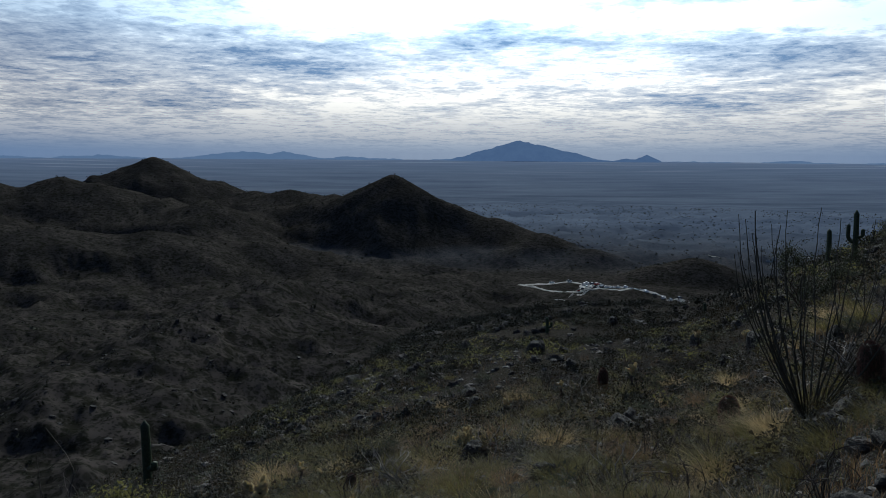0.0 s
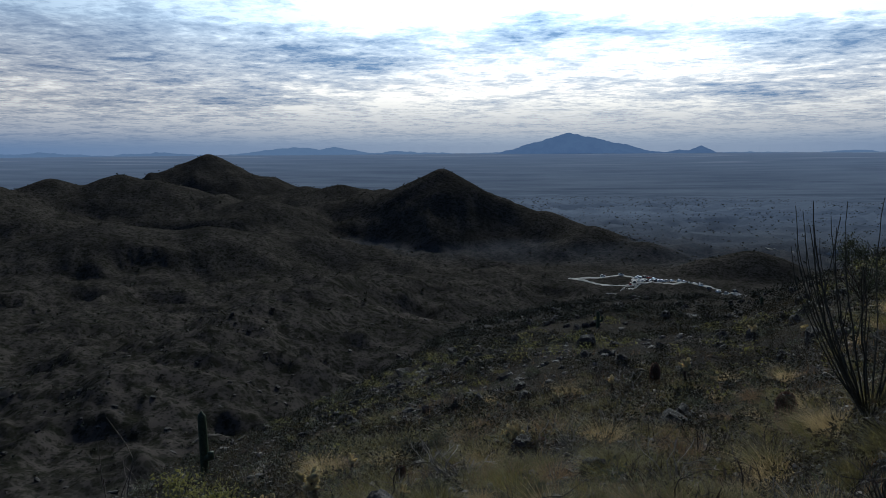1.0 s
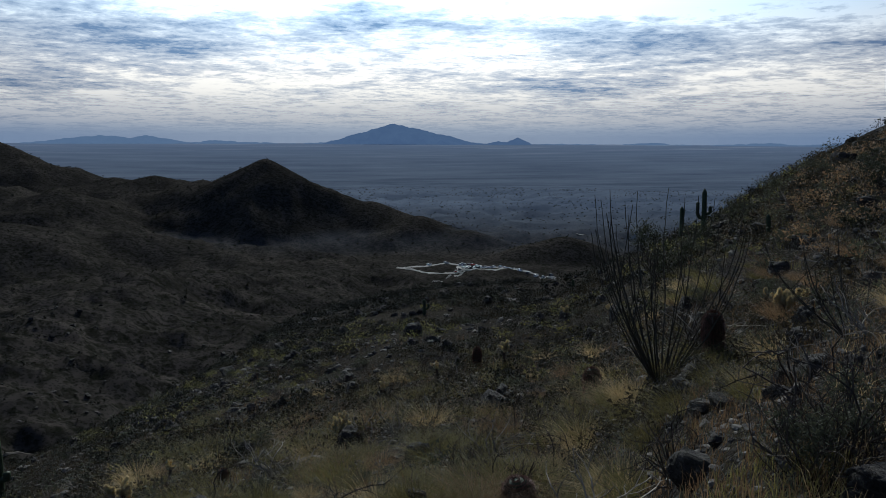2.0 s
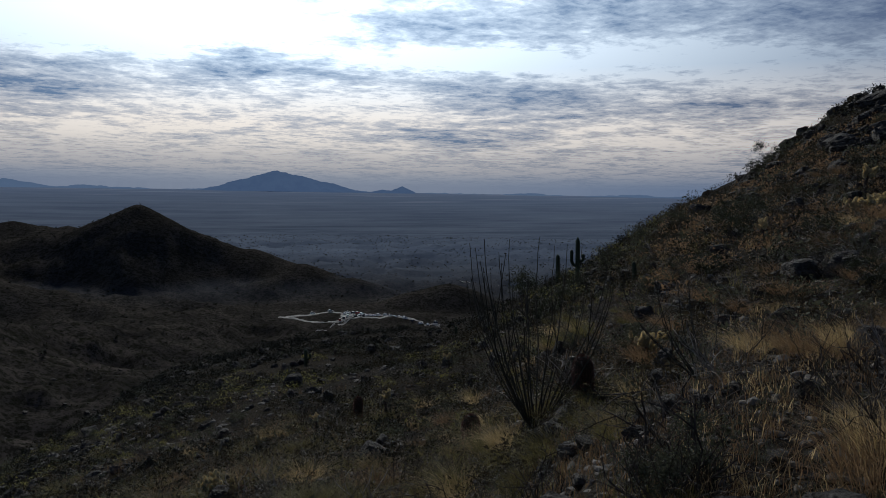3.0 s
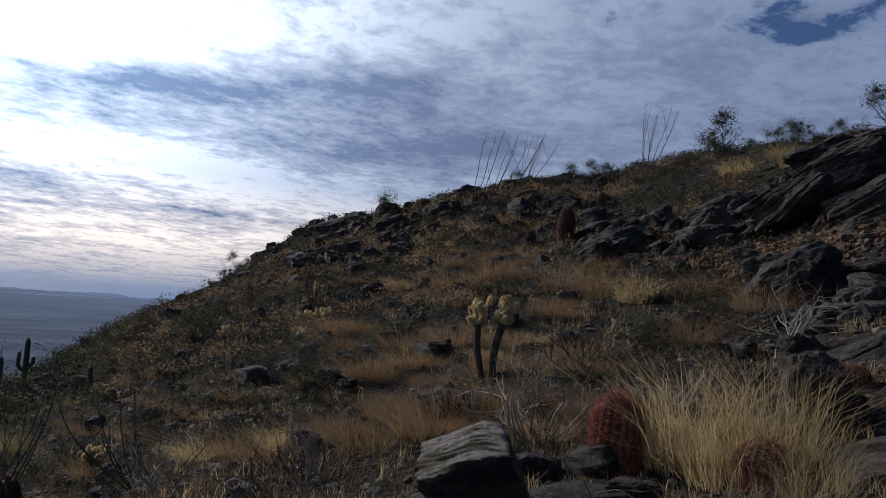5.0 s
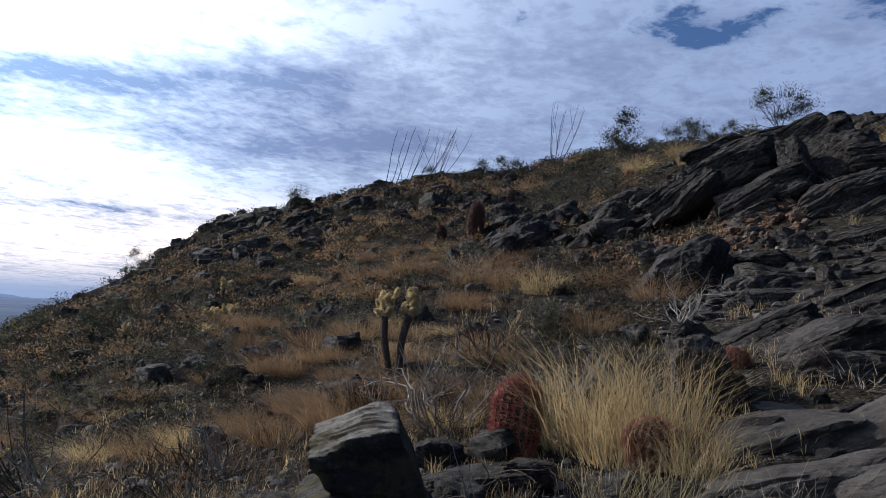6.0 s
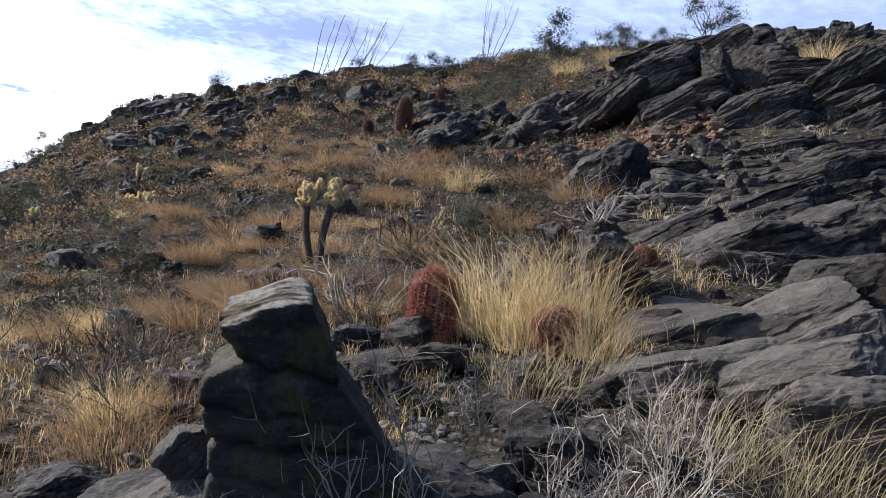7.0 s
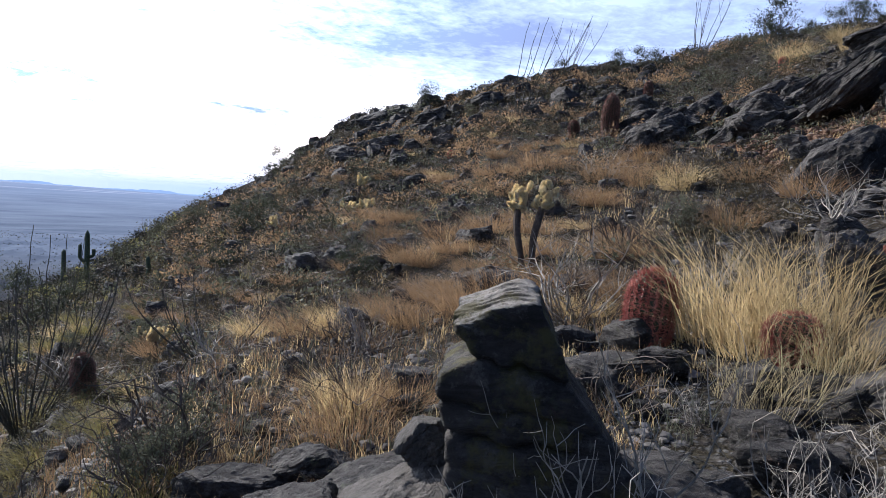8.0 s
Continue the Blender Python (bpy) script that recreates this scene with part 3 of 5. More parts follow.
def rock_shape(seed, size, res=12, layers=5.0, cuts=9, crag=0.10, square=5.0):
    """A weathered block of layered gneiss: a rounded box, cut by random planes, with ledges along its layers."""
    rng = np.random.default_rng(seed)
    g = np.linspace(-1, 1, res + 1)
    a, b = np.meshgrid(g, g, indexing="ij")
    a, b = a.ravel(), b.ravel()
    one = np.ones_like(a)
    sides = [(a, b, one), (b, a, -one), (one, a, b), (-one, b, a), (b, one, a), (a, -one, b)]
    p = np.concatenate([np.stack(s, -1) for s in sides])
    n = (res + 1) ** 2
    f = []
    for s in range(6):
        for i in range(res):
            for j in range(res):
                k = s * n + i * (res + 1) + j
                f.append((k, k + res + 1, k + res + 2, k + 1))
    # join the seams
    key, inverse = np.unique(np.round(p, 5), axis=0, return_inverse=True)
    inverse = inverse.ravel()
    p = key
    f = [tuple(inverse[list(q)]) for q in f]
    p = p / (np.sum(np.abs(p) ** square, 1) ** (1 / square))[:, None]
    for _ in range(cuts):
        w = rng.normal(size=3)
        w /= np.linalg.norm(w)
        d = np.max(p @ w) * rng.uniform(0.68, 0.9)
        p = p - np.maximum(p @ w - d, 0)[:, None] * w * 0.95
    o = rng.uniform(-50, 50, 3)
    q = p * 1.4 + o
    p = p * (1 + crag * fbm(q[:, 0], q[:, 1], q[:, 2], 4)[:, None])
    if not layers:
        return Shape().add(p * np.asarray(size) / 2, f)
    level = p[:, 2] * layers + fbm(q[:, 0] * 0.8, q[:, 1] * 0.8, q[:, 2] * 0.3, 3) * 0.7
    k = np.floor(level).astype(np.int64)
    t = level - k
    step = lattice(k, k * 7 + seed, k * 3) * 0.055
    groove = np.exp(-(np.minimum(t, 1 - t) / 0.10) ** 2) * 0.05
    p[:, :2] *= (1 + step - groove)[:, None]
    p = p + 0.022 * fbm(p[:, 0] * 9 + o[1], p[:, 1] * 9, p[:, 2] * 14, 3)[:, None] * p
    return Shape().add(p * np.asarray(size) / 2, f)


def rock_mesh(seed, size, **kw):
    me = rock_shape(seed, size, **kw).mesh("rock", ROCK)
    return me


SLABS = [rock_mesh(20 + i, (1.0, 0.7 + 0.12 * (i % 3), 0.36 + 0.07 * (i % 4)), res=13, layers=2.5 + i % 3, cuts=13, crag=0.17) for i in range(9)]
STONES = [rock_mesh(60 + i, (1.0, 0.8, 0.62), res=8, layers=2.5, cuts=11, crag=0.16) for i in range(8)]


def ground_pose(x, y, lift=0.0, rx=0, ry=0, rz=0, size=(1, 1, 1)):
    return pose(x, y, float(land(x, y)) + lift, rx, ry, rz) @ Matrix.Diagonal((*size, 1))


def rock(me, m, label, group="", name="rock"):
    ob = new(name, me)
    ob.matrix_world = m
    return tagged(ob, label, "rock", group)


def polar(az, r):
    a = radians(az)
    return -math.sin(a) * r, math.cos(a) * r


def outcrop(seed, count, az, r, length, dip, label, group, lift=0.10, tall=1.0, pool=None, joined=False):
    """Slabs that lie against the hill within a stretch of azimuth and distance."""
    rng = random.Random(seed)
    heap = Shape()
    for _ in range(count):
        x, y = polar(rng.uniform(*az), math.sqrt(rng.uniform(r[0] ** 2, r[1] ** 2)))
        n = length[0] + (length[1] - length[0]) * rng.random() ** 1.8
        s = (n * rng.uniform(0.7, 1.1), n * rng.uniform(0.55, 0.95), n * tall * rng.uniform(0.8, 1.5))
        z = float(land(x, y)) + n * tall * lift * rng.uniform(0.4, 1.4)
        m = pose(x, y, z, dip[0] + rng.gauss(0, 9), dip[1] + rng.gauss(0, 9)) @ pose(0, 0, 0, 0, 0, rng.uniform(55, 125)) @ Matrix.Diagonal((*s, 1))
        me = rng.choice(pool or SLABS)
        if joined:
            pile(heap, me, m)
        else:
            rock(me, m, label, group)
    if joined:
        tagged(part("stones", heap, ROCK), label, "stones", kind="stuff")


def pile(heap, me, m):
    v = np.empty(len(me.vertices) * 3)
    me.vertices.foreach_get("co", v)
    a = np.array(m)
    heap.add(v.reshape(-1, 3) @ a[:3, :3].T + a[:3, 3], [tuple(p.vertices) for p in me.polygons])


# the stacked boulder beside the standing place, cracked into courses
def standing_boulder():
    """One tall block with a broad top, pale with painted sunlight, spreading to one side below, split by thin wavy
    cracks.
    """
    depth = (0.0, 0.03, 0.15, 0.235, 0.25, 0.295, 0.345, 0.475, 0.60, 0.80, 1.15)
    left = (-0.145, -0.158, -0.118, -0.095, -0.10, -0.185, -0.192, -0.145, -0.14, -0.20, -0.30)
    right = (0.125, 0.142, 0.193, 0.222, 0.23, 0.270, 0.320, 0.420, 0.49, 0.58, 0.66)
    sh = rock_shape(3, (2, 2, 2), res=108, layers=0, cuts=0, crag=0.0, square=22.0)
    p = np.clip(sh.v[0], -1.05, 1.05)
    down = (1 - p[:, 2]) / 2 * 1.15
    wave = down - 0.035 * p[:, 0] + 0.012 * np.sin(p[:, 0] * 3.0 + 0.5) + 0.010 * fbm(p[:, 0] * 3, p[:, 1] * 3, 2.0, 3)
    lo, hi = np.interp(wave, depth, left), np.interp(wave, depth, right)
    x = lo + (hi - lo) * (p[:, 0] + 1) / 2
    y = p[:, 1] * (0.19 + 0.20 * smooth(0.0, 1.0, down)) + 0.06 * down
    # the broad top falls gently to the standing place and to one side
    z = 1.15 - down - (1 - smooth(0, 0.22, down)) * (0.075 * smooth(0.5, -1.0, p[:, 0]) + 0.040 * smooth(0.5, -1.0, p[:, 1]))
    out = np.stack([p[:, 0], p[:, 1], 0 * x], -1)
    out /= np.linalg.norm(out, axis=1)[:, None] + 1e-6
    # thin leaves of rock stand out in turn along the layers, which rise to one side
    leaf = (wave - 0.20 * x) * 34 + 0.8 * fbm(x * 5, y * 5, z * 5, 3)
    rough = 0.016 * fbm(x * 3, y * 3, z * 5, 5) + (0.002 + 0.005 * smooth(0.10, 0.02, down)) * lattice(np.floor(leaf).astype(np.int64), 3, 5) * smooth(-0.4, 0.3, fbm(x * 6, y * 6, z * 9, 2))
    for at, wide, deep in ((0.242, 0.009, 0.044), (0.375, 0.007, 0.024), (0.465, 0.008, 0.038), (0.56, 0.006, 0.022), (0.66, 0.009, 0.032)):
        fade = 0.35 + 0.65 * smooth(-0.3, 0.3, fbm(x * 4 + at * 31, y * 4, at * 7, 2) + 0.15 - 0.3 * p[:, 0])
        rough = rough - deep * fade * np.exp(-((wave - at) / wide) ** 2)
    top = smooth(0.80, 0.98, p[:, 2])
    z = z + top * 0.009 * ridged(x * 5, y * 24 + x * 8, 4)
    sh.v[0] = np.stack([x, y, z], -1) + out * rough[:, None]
    ob = tagged(part("boulder", sh, LIT_TOP_ROCK, None, "", True), "dark cracked gneiss boulder with a pale sunlit top", "boulder")
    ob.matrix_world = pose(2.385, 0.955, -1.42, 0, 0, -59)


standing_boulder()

for seed, x, y, z, size, tilt, text in [
        (15, 2.52, 2.40, -1.50, (0.56, 0.42, 0.34), (4, 6, -30), "rounded brown rock half sunk in the slope"),
        (16, 2.88, 2.22, -1.40, (0.42, 0.34, 0.30), (0, -14, -62), "dark angular rock beside the boulder"),
        (17, 2.72, 1.66, -1.33, (0.58, 0.40, 0.30), (8, -20, -50), "pale flat slab at the boulder's foot"),
        (18, 2.80, 0.55, -1.20, (0.80, 0.62, 0.56), (0, 16, -62), "broad brown slab at the boulder's foot"),
        (19, 3.45, 0.86, -1.20, (0.62, 0.42, 0.22), (0, -8, -75), "pale flat slab below the tall grass"),
        (30, 4.72, 1.52, -0.98, (0.70, 0.36, 0.20), (0, -14, -70), "flat grey rock under the red barrel cactus"),
        (31, 4.86, 1.22, -0.90, (0.40, 0.30, 0.20), (0, -10, -80), "orange-stained flat rock under the barrel cactus"),
        (32, 4.40, 1.66, -1.10, (0.50, 0.30, 0.16), (0, -10, -60), "flat grey rock on the trail side"),
        (33, 5.15, 1.98, -0.95, (0.36, 0.30, 0.26), (0, 10, -60), "dark rock beside the barrel cactus"),
        (34, 6.65, 3.35, -0.80, (0.62, 0.50, 0.34), (10, 8, -60), "dark rock at the foot of the cholla"),
        (35, 6.95, 2.85, -0.75, (0.70, 0.50, 0.32), (0, -8, -40), "dark lichen-grey rock behind the boulder")]:
    ob = part("rock", rock_shape(seed, size, res=32, layers=1.8, cuts=15, crag=0.09, square=8.0), ROCK)
    ob.matrix_world = pose(x, y, z) @ pose(0, 0, 0, *tilt)
    tagged(ob, text, "rock", "rocks beside the trail")

# the great slabs of the outcrop: place of the middle, length, thickness, and how steeply they rise across the hill
CRAG = [(17.84, 1.91, 3.17, 2.05, 0.76, 42), (17.41, 0.76, 3.01, 1.77, 0.66, 28), (16.19, 0.42, 2.41, 1.16, 0.64, 20), (20.45, 0.95, 4.3, 2.95, 0.97, 25), (23.41, 0.79, 5.35, 3.79, 1.0, 15),
        (23.93, -1.22, 5.75, 2.29, 1.39, 30), (24.66, -2.67, 6.35, 1.63, 1.21, 20), (23.54, -3.38, 5.85, 1.04, 1.63, 5), (19.53, -0.33, 4.35, 0.85, 1.13, 20), (20.28, -1.32, 4.33, 2.08, 1.55, 10)]
CRAG_TOP = [(19.2, -2.46, 4.32, 2.31, 0.66, 4), (16.09, -1.07, 2.7, 2.42, 0.82, 30), (17.2, -2.81, 3.76, 2.21, 0.74, 34), (16.81, -2.86, 3.05, 2.15, 0.64, 25), (17.24, -2.09, 3.09, 1.33, 0.66, 20),
            (18.35, 0.09, 3.54, 1.72, 0.78, 20), (24.05, 1.83, 5.68, 2.29, 0.93, 20), (15.39, -1.64, 2.37, 1.43, 0.58, 28), (15.26, -3.11, 2.42, 1.82, 0.73, 25), (21.99, -0.6, 5.54, 1.72, 0.96, 30)]
LEDGE = [(12.08, 1.17, 0.77, 1.69, 1.0, 32), (13.86, 1.64, 1.22, 1.05, 0.65, 12), (12.85, 0.17, 1.20, 1.39, 0.36, 4), (10.41, 0.13, 0.5, 1.36, 0.33, 8), (9.85, 0.43, 0.26, 1.13, 0.25, 4),
         (10.07, -0.94, 0.5, 1.71, 0.5, 28), (11.46, -1.7, 1.1, 1.24, 0.59, 18), (11.33, -0.03, 0.85, 1.03, 0.42, -5), (10.07, -1.8, 0.64, 1.25, 0.42, 20), (12.41, -2.39, 1.53, 1.66, 0.46, 12),
         (13.47, -1.33, 1.73, 1.35, 0.38, 18), (9.18, -0.97, 0.21, 1.27, 0.5, 28), (8.78, -1.73, 0.24, 1.22, 0.48, 24), (9.15, -0.32, 0.17, 0.97, 0.25, 12)]
FOOT = [(8.41, 0.06, -0.12, 1.28, 0.38, 26), (6.5, 0.32, -0.46, 0.42, 0.62, 15), (7.23, -0.86, -0.31, 0.99, 0.4, 4), (6.69, -0.72, -0.55, 1.32, 0.21, 3), (5.86, -0.01, -0.82, 1.33, 0.41, 27),
        (5.84, -0.72, -0.69, 1.19, 0.36, 26), (6.33, -1.37, -0.41, 0.87, 0.51, 14), (5.02, -0.21, -1.01, 1.29, 0.39, 20), (4.84, -0.93, -0.84, 0.99, 0.38, 18), (6.73, -0.11, -0.61, 0.49, 0.3, 6),
        (7.91, -0.45, -0.17, 1.27, 0.42, 22), (7.95, -1.28, -0.03, 1.28, 0.5, 22), (5.34, -1.22, -0.62, 0.52, 0.29, 30), (4.23, -1.12, -0.9, 0.74, 0.42, 10)]


def great_slabs(rows, seed, label, group, lean, layers, grow=1.0, lift=0.0, look_of=ROCK):
    for i, (x, y, z, n, thick, rise) in enumerate(rows):
        rng = random.Random(seed + i)
        wide = max(0.75 * n, 0.8 * thick)
        ob = part("rock", rock_shape(seed + i, (n * grow, wide * grow, thick * 1.3 * grow), res=30, layers=layers * rng.uniform(0.7, 1.4), cuts=16, crag=0.10, square=rng.uniform(4.5, 9)), look_of if z < -0.5 else ROCK)
        ob.matrix_world = pose(x, y, z + lift, 0, 0, math.degrees(math.atan2(-x, y)) + rng.uniform(-14, 14)) @ pose(0, 0, 0, 0, -rise, 0) @ pose(0, 0, 0, lean + rng.uniform(-6, 6), 0, 0)
        tagged(ob, label, "rock", group)


for seed, x, y, z, size, tilt, text in [
        (14, 2.09, 1.05, -1.06, (0.42, 0.44, 0.36), (-5, -30, -58), "pale flat-topped slab leaning on the dark boulder"),
        (13, 2.25, 1.10, -0.83, (0.15, 0.22, 0.22), (0, -45, -55), "pale wedge of rock against the dark boulder"),
        (12, 2.04, 1.50, -1.19, (0.32, 0.30, 0.30), (0, -16, -50), "dark angular rock at the boulder's foot"),
        (11, 1.72, 1.56, -1.26, (0.42, 0.36, 0.32), (0, 4, -40), "rounded brown rock at the boulder's foot")]:
    ob = part("rock", rock_shape(seed, size, res=36, layers=3.0, cuts=4, crag=0.04, square=12.0), SUNLIT_ROCK if seed > 12 else ROCK)
    ob.matrix_world = pose(x, y, z) @ pose(0, 0, 0, *tilt)
    tagged(ob, text, "rock", "rocks beside the trail")

great_slabs(CRAG, 300, "dark tilted slab of the upper crag", "slabs of the upper crag", -6, 2.6, 0.86)
great_slabs(CRAG_TOP, 320, "dark tilted slab of the upper crag", "slabs of the upper crag", -6, 2.6, 0.86)
great_slabs(LEDGE, 340, "grey tilted slab of the middle ledge", "slabs of the middle ledge", 0, 2.0, 0.92)
great_slabs(FOOT, 360, "broad grey slab of the lower outcrop", "slabs of the lower outcrop", 5, 1.6, 1.15, 0.05, SUNLIT_ROCK)

outcrop(1, 30, (-104, -84), (3.6, 6.6), (0.10, 0.34), (-28, -8), "dark layered slab of the lower outcrop", "slabs of the lower outcrop")
outcrop(2, 95, (-103, -81.5), (7.2, 14.0), (0.14, 0.50), (-24, -8), "dark layered slabs of the middle ledge", "", 0.06, 1.0, None, True)
outcrop(18, 60, (-103, -84.5), (18.5, 29), (0.6, 1.6), (-28, -10), "dark broken slabs behind the upper crag", "", -0.2, 1.0, None, True)
outcrop(3, 60, (-103, -84.5), (17.5, 27.5), (0.5, 1.3), (-34, -12), "dark tilted slab of the upper crag", "slabs of the upper crag", -0.06)
outcrop(22, 60, (-66, -30), (2.6, 9), (0.10, 0.34), (-4, -6), "grey rock half sunk in the slope", "rocks on the slope", 0.12, 0.9, STONES)
outcrop(23, 70, (-82, -36), (8, 22), (0.2, 0.62), (-8, -6), "grey rocks half sunk in the slope", "", 0.14, 0.9, STONES, True)
outcrop(19, 26, (-88, -66), (2.95, 4.9), (0.14, 0.46), (-6, -6), "pale broken plate of rock on the trail side", "rocks beside the trail", 0.10)
outcrop(20, 40, (-81, -69), (17.5, 25), (0.7, 1.6), (-34, -10), "dark broken slabs on the hillside", "", 0.10, 1.0, None, True)
outcrop(4, 38, (-81, -69), (17.5, 25), (0.45, 1.25), (-34, -10), "dark tilted slab on the hillside", "slabs of the side crag", 0.14)
outcrop(5, 90, (-68, -44.5), (33, 53), (0.6, 2.1), (-12, -10), "dark block of the rocky brow", "", 0.05, 1.0, None, True)
great_slabs([(39.0, 35.4, 4.75, 3.4, 1.3, 14), (37.6, 38.0, 3.1, 2.2, 1.1, 24), (37.9, 28.8, 5.7, 2.2, 1.0, 12), (37.7, 23.1, 7.1, 2.2, 1.1, 8), (36.4, 22.0, 6.6, 1.8, 1.0, 22), (37.0, 31.9, 5.2, 2.4, 1.1, 18),
             (36.6, 40.6, 0.7, 1.8, 1.0, 30), (38.2, 25.9, 6.5, 1.9, 0.9, 4)], 390, "dark weathered block on the rocky brow", "blocks of the brow", 0, 2.0)
outcrop(15, 150, (-104, -82), (3.8, 28), (0.12, 0.5), (-14, 0), "broken grey rock among the slabs", "", 0.05, 1.0, STONES, True)
outcrop(16, 420, (-72, -41), (27, 55), (0.25, 1.1), (-12, -6), "dark broken rock over the rocky brow", "", 0.10, 1.0, STONES, True)
outcrop(6, 160, (-54, -36), (20, 54), (0.2, 0.9), (-8, 0), "grey blocks of the scree on the slope", "", 0.05, 1.0, STONES, True)
outcrop(7, 620, (-84, -30), (4.5, 44), (0.10, 0.55), (-8, 0), "grey stones lying over the slope", "", 0.05, 1.0, STONES, True)
outcrop(17, 620, (-86, -40), (15, 50), (0.10, 0.6), (-8, 0), "grey stones lying over the upper slope", "", 0.05, 1.0, STONES, True)
outcrop(8, 420, (-32, 26), (6, 80), (0.14, 0.75), (-4, 8), "dark stones lying over the falling slope", "", 0.06, 1.0, STONES, True)
outcrop(21, 130, (-24, 8), (26, 68), (0.3, 1.3), (40, 0), "dark rocks over the falling slope", "", -0.05, 1.0, STONES, True)
heap = Shape()
for i, (x, y, spread) in enumerate([(-2.9, 22, 2.6), (2.0, 9.9, 0.7), (5.15, 10.4, 0.7), (-1.1, 15.4, 1.2), (-4.5, 27, 3.0), (6.0, 8.6, 0.9), (0.4, 12.6, 0.8), (-6, 34, 3.0)]):
    rng = random.Random(100 + i)
    for _ in range(24):
        n = spread * rng.uniform(0.08, 0.30)
        pile(heap, rng.choice(STONES), ground_pose(x + rng.gauss(0, spread * 0.6), y + rng.gauss(0, spread * 0.35), -0.1 * n, rng.gauss(42, 8), rng.gauss(0, 10), rng.gauss(0, 30), (n, n * 0.9, n * 0.9)))
tagged(part("stones", heap, ROCK), "dark rocks in clumps on the falling slope", "stones", kind="stuff")


def valley_rocks():
    """Dark outcropping rocks on the valley sides and the far spur."""
    rng = random.Random(63)
    heap = Shape()
    for _ in range(1300):
        x, y = polar(rng.uniform(-26, 38), math.sqrt(rng.uniform(55 ** 2, 300 ** 2)))
        n = rng.uniform(0.5, 1.0) * (0.6 + 1.5 * rng.random() ** 3)
        pile(heap, rng.choice(COARSE), ground_pose(x, y, 0.0, rng.gauss(-5, 12), rng.gauss(8, 12), rng.uniform(0, 360), (n * 1.3, n, n * 0.9)))
    tagged(part("stones", heap, ROCK), "dark rocks jutting from the valley sides", "stones", kind="stuff")


COARSE = [rock_mesh(90 + i, (1.0, 0.8, 0.62), res=3, layers=0, cuts=9, crag=0.2) for i in range(5)]
valley_rocks()


def loose_stones():
    rng = np.random.default_rng(5)
    n = 21000
    az = rng.uniform(-112, 30, n)
    r = 1.9 * (45 / 1.9) ** rng.random(n)
    x, y = -np.sin(np.radians(az)) * r, np.cos(np.radians(az)) * r
    open_soil = (az > -79) | (r > 9)
    x, y, r = x[open_soil], y[open_soil], r[open_soil]
    n = len(x)
    s = (0.010 + 0.055 * rng.random(n) ** 3) * (0.6 + r / 13)
    z = land(x, y)
    g = (1 + 5 ** 0.5) / 2
    ball = np.array([(-1, g, 0), (1, g, 0), (-1, -g, 0), (1, -g, 0), (0, -1, g), (0, 1, g), (0, -1, -g), (0, 1, -g), (g, 0, -1), (g, 0, 1), (-g, 0, -1), (-g, 0, 1)], float) / 1.9
    v = ball[None] * rng.uniform(0.62, 1.15, (n, 12, 1)) * (s[:, None] * rng.uniform(0.6, 1.3, (n, 3)) * [1, 1, 0.6])[:, None]
    t = rng.uniform(0, 2 * np.pi, n)
    c, q = np.cos(t)[:, None], np.sin(t)[:, None]
    v = np.stack([v[..., 0] * c - v[..., 1] * q, v[..., 0] * q + v[..., 1] * c, v[..., 2]], -1) + np.stack([x, y, z + s * 0.15], -1)[:, None]
    faces = np.array([(0, 11, 5), (0, 5, 1), (0, 1, 7), (0, 7, 10), (0, 10, 11), (1, 5, 9), (5, 11, 4), (11, 10, 2), (10, 7, 6), (7, 1, 8),
                      (3, 9, 4), (3, 4, 2), (3, 2, 6), (3, 6, 8), (3, 8, 9), (4, 9, 5), (2, 4, 11), (6, 2, 10), (8, 6, 7), (9, 8, 1)])
    f = (np.arange(n)[:, None, None] * 12 + faces[None]).reshape(-1, 3)
    sh = Shape()
    sh.v, sh.f = [v.reshape(-1, 3)], f.tolist()
    tagged(part("loose_stones", sh, PEBBLE), "loose grey and brown stones strewn over the slope", "gravel", kind="stuff")


loose_stones()


def rust_band():
    """Bare rust-coloured rubble below the upper crag."""
    rng = random.Random(31)
    heap = Shape()
    for _ in range(700):
        x, y = polar(rng.uniform(-92, -78), rng.gauss(16.4, 1.2))
        n = rng.uniform(0.05, 0.12) + 0.20 * rng.random() ** 4
        pile(heap, rng.choice(STONES), ground_pose(x, y, n * 0.15, rng.gauss(0, 12), rng.gauss(0, 12), rng.uniform(0, 360), (n, n, n)))
    tagged(part("stones", heap, RUST_STONE), "rust-brown rubble below the upper crag", "stones", kind="stuff")


rust_band()

# ---- cacti ----


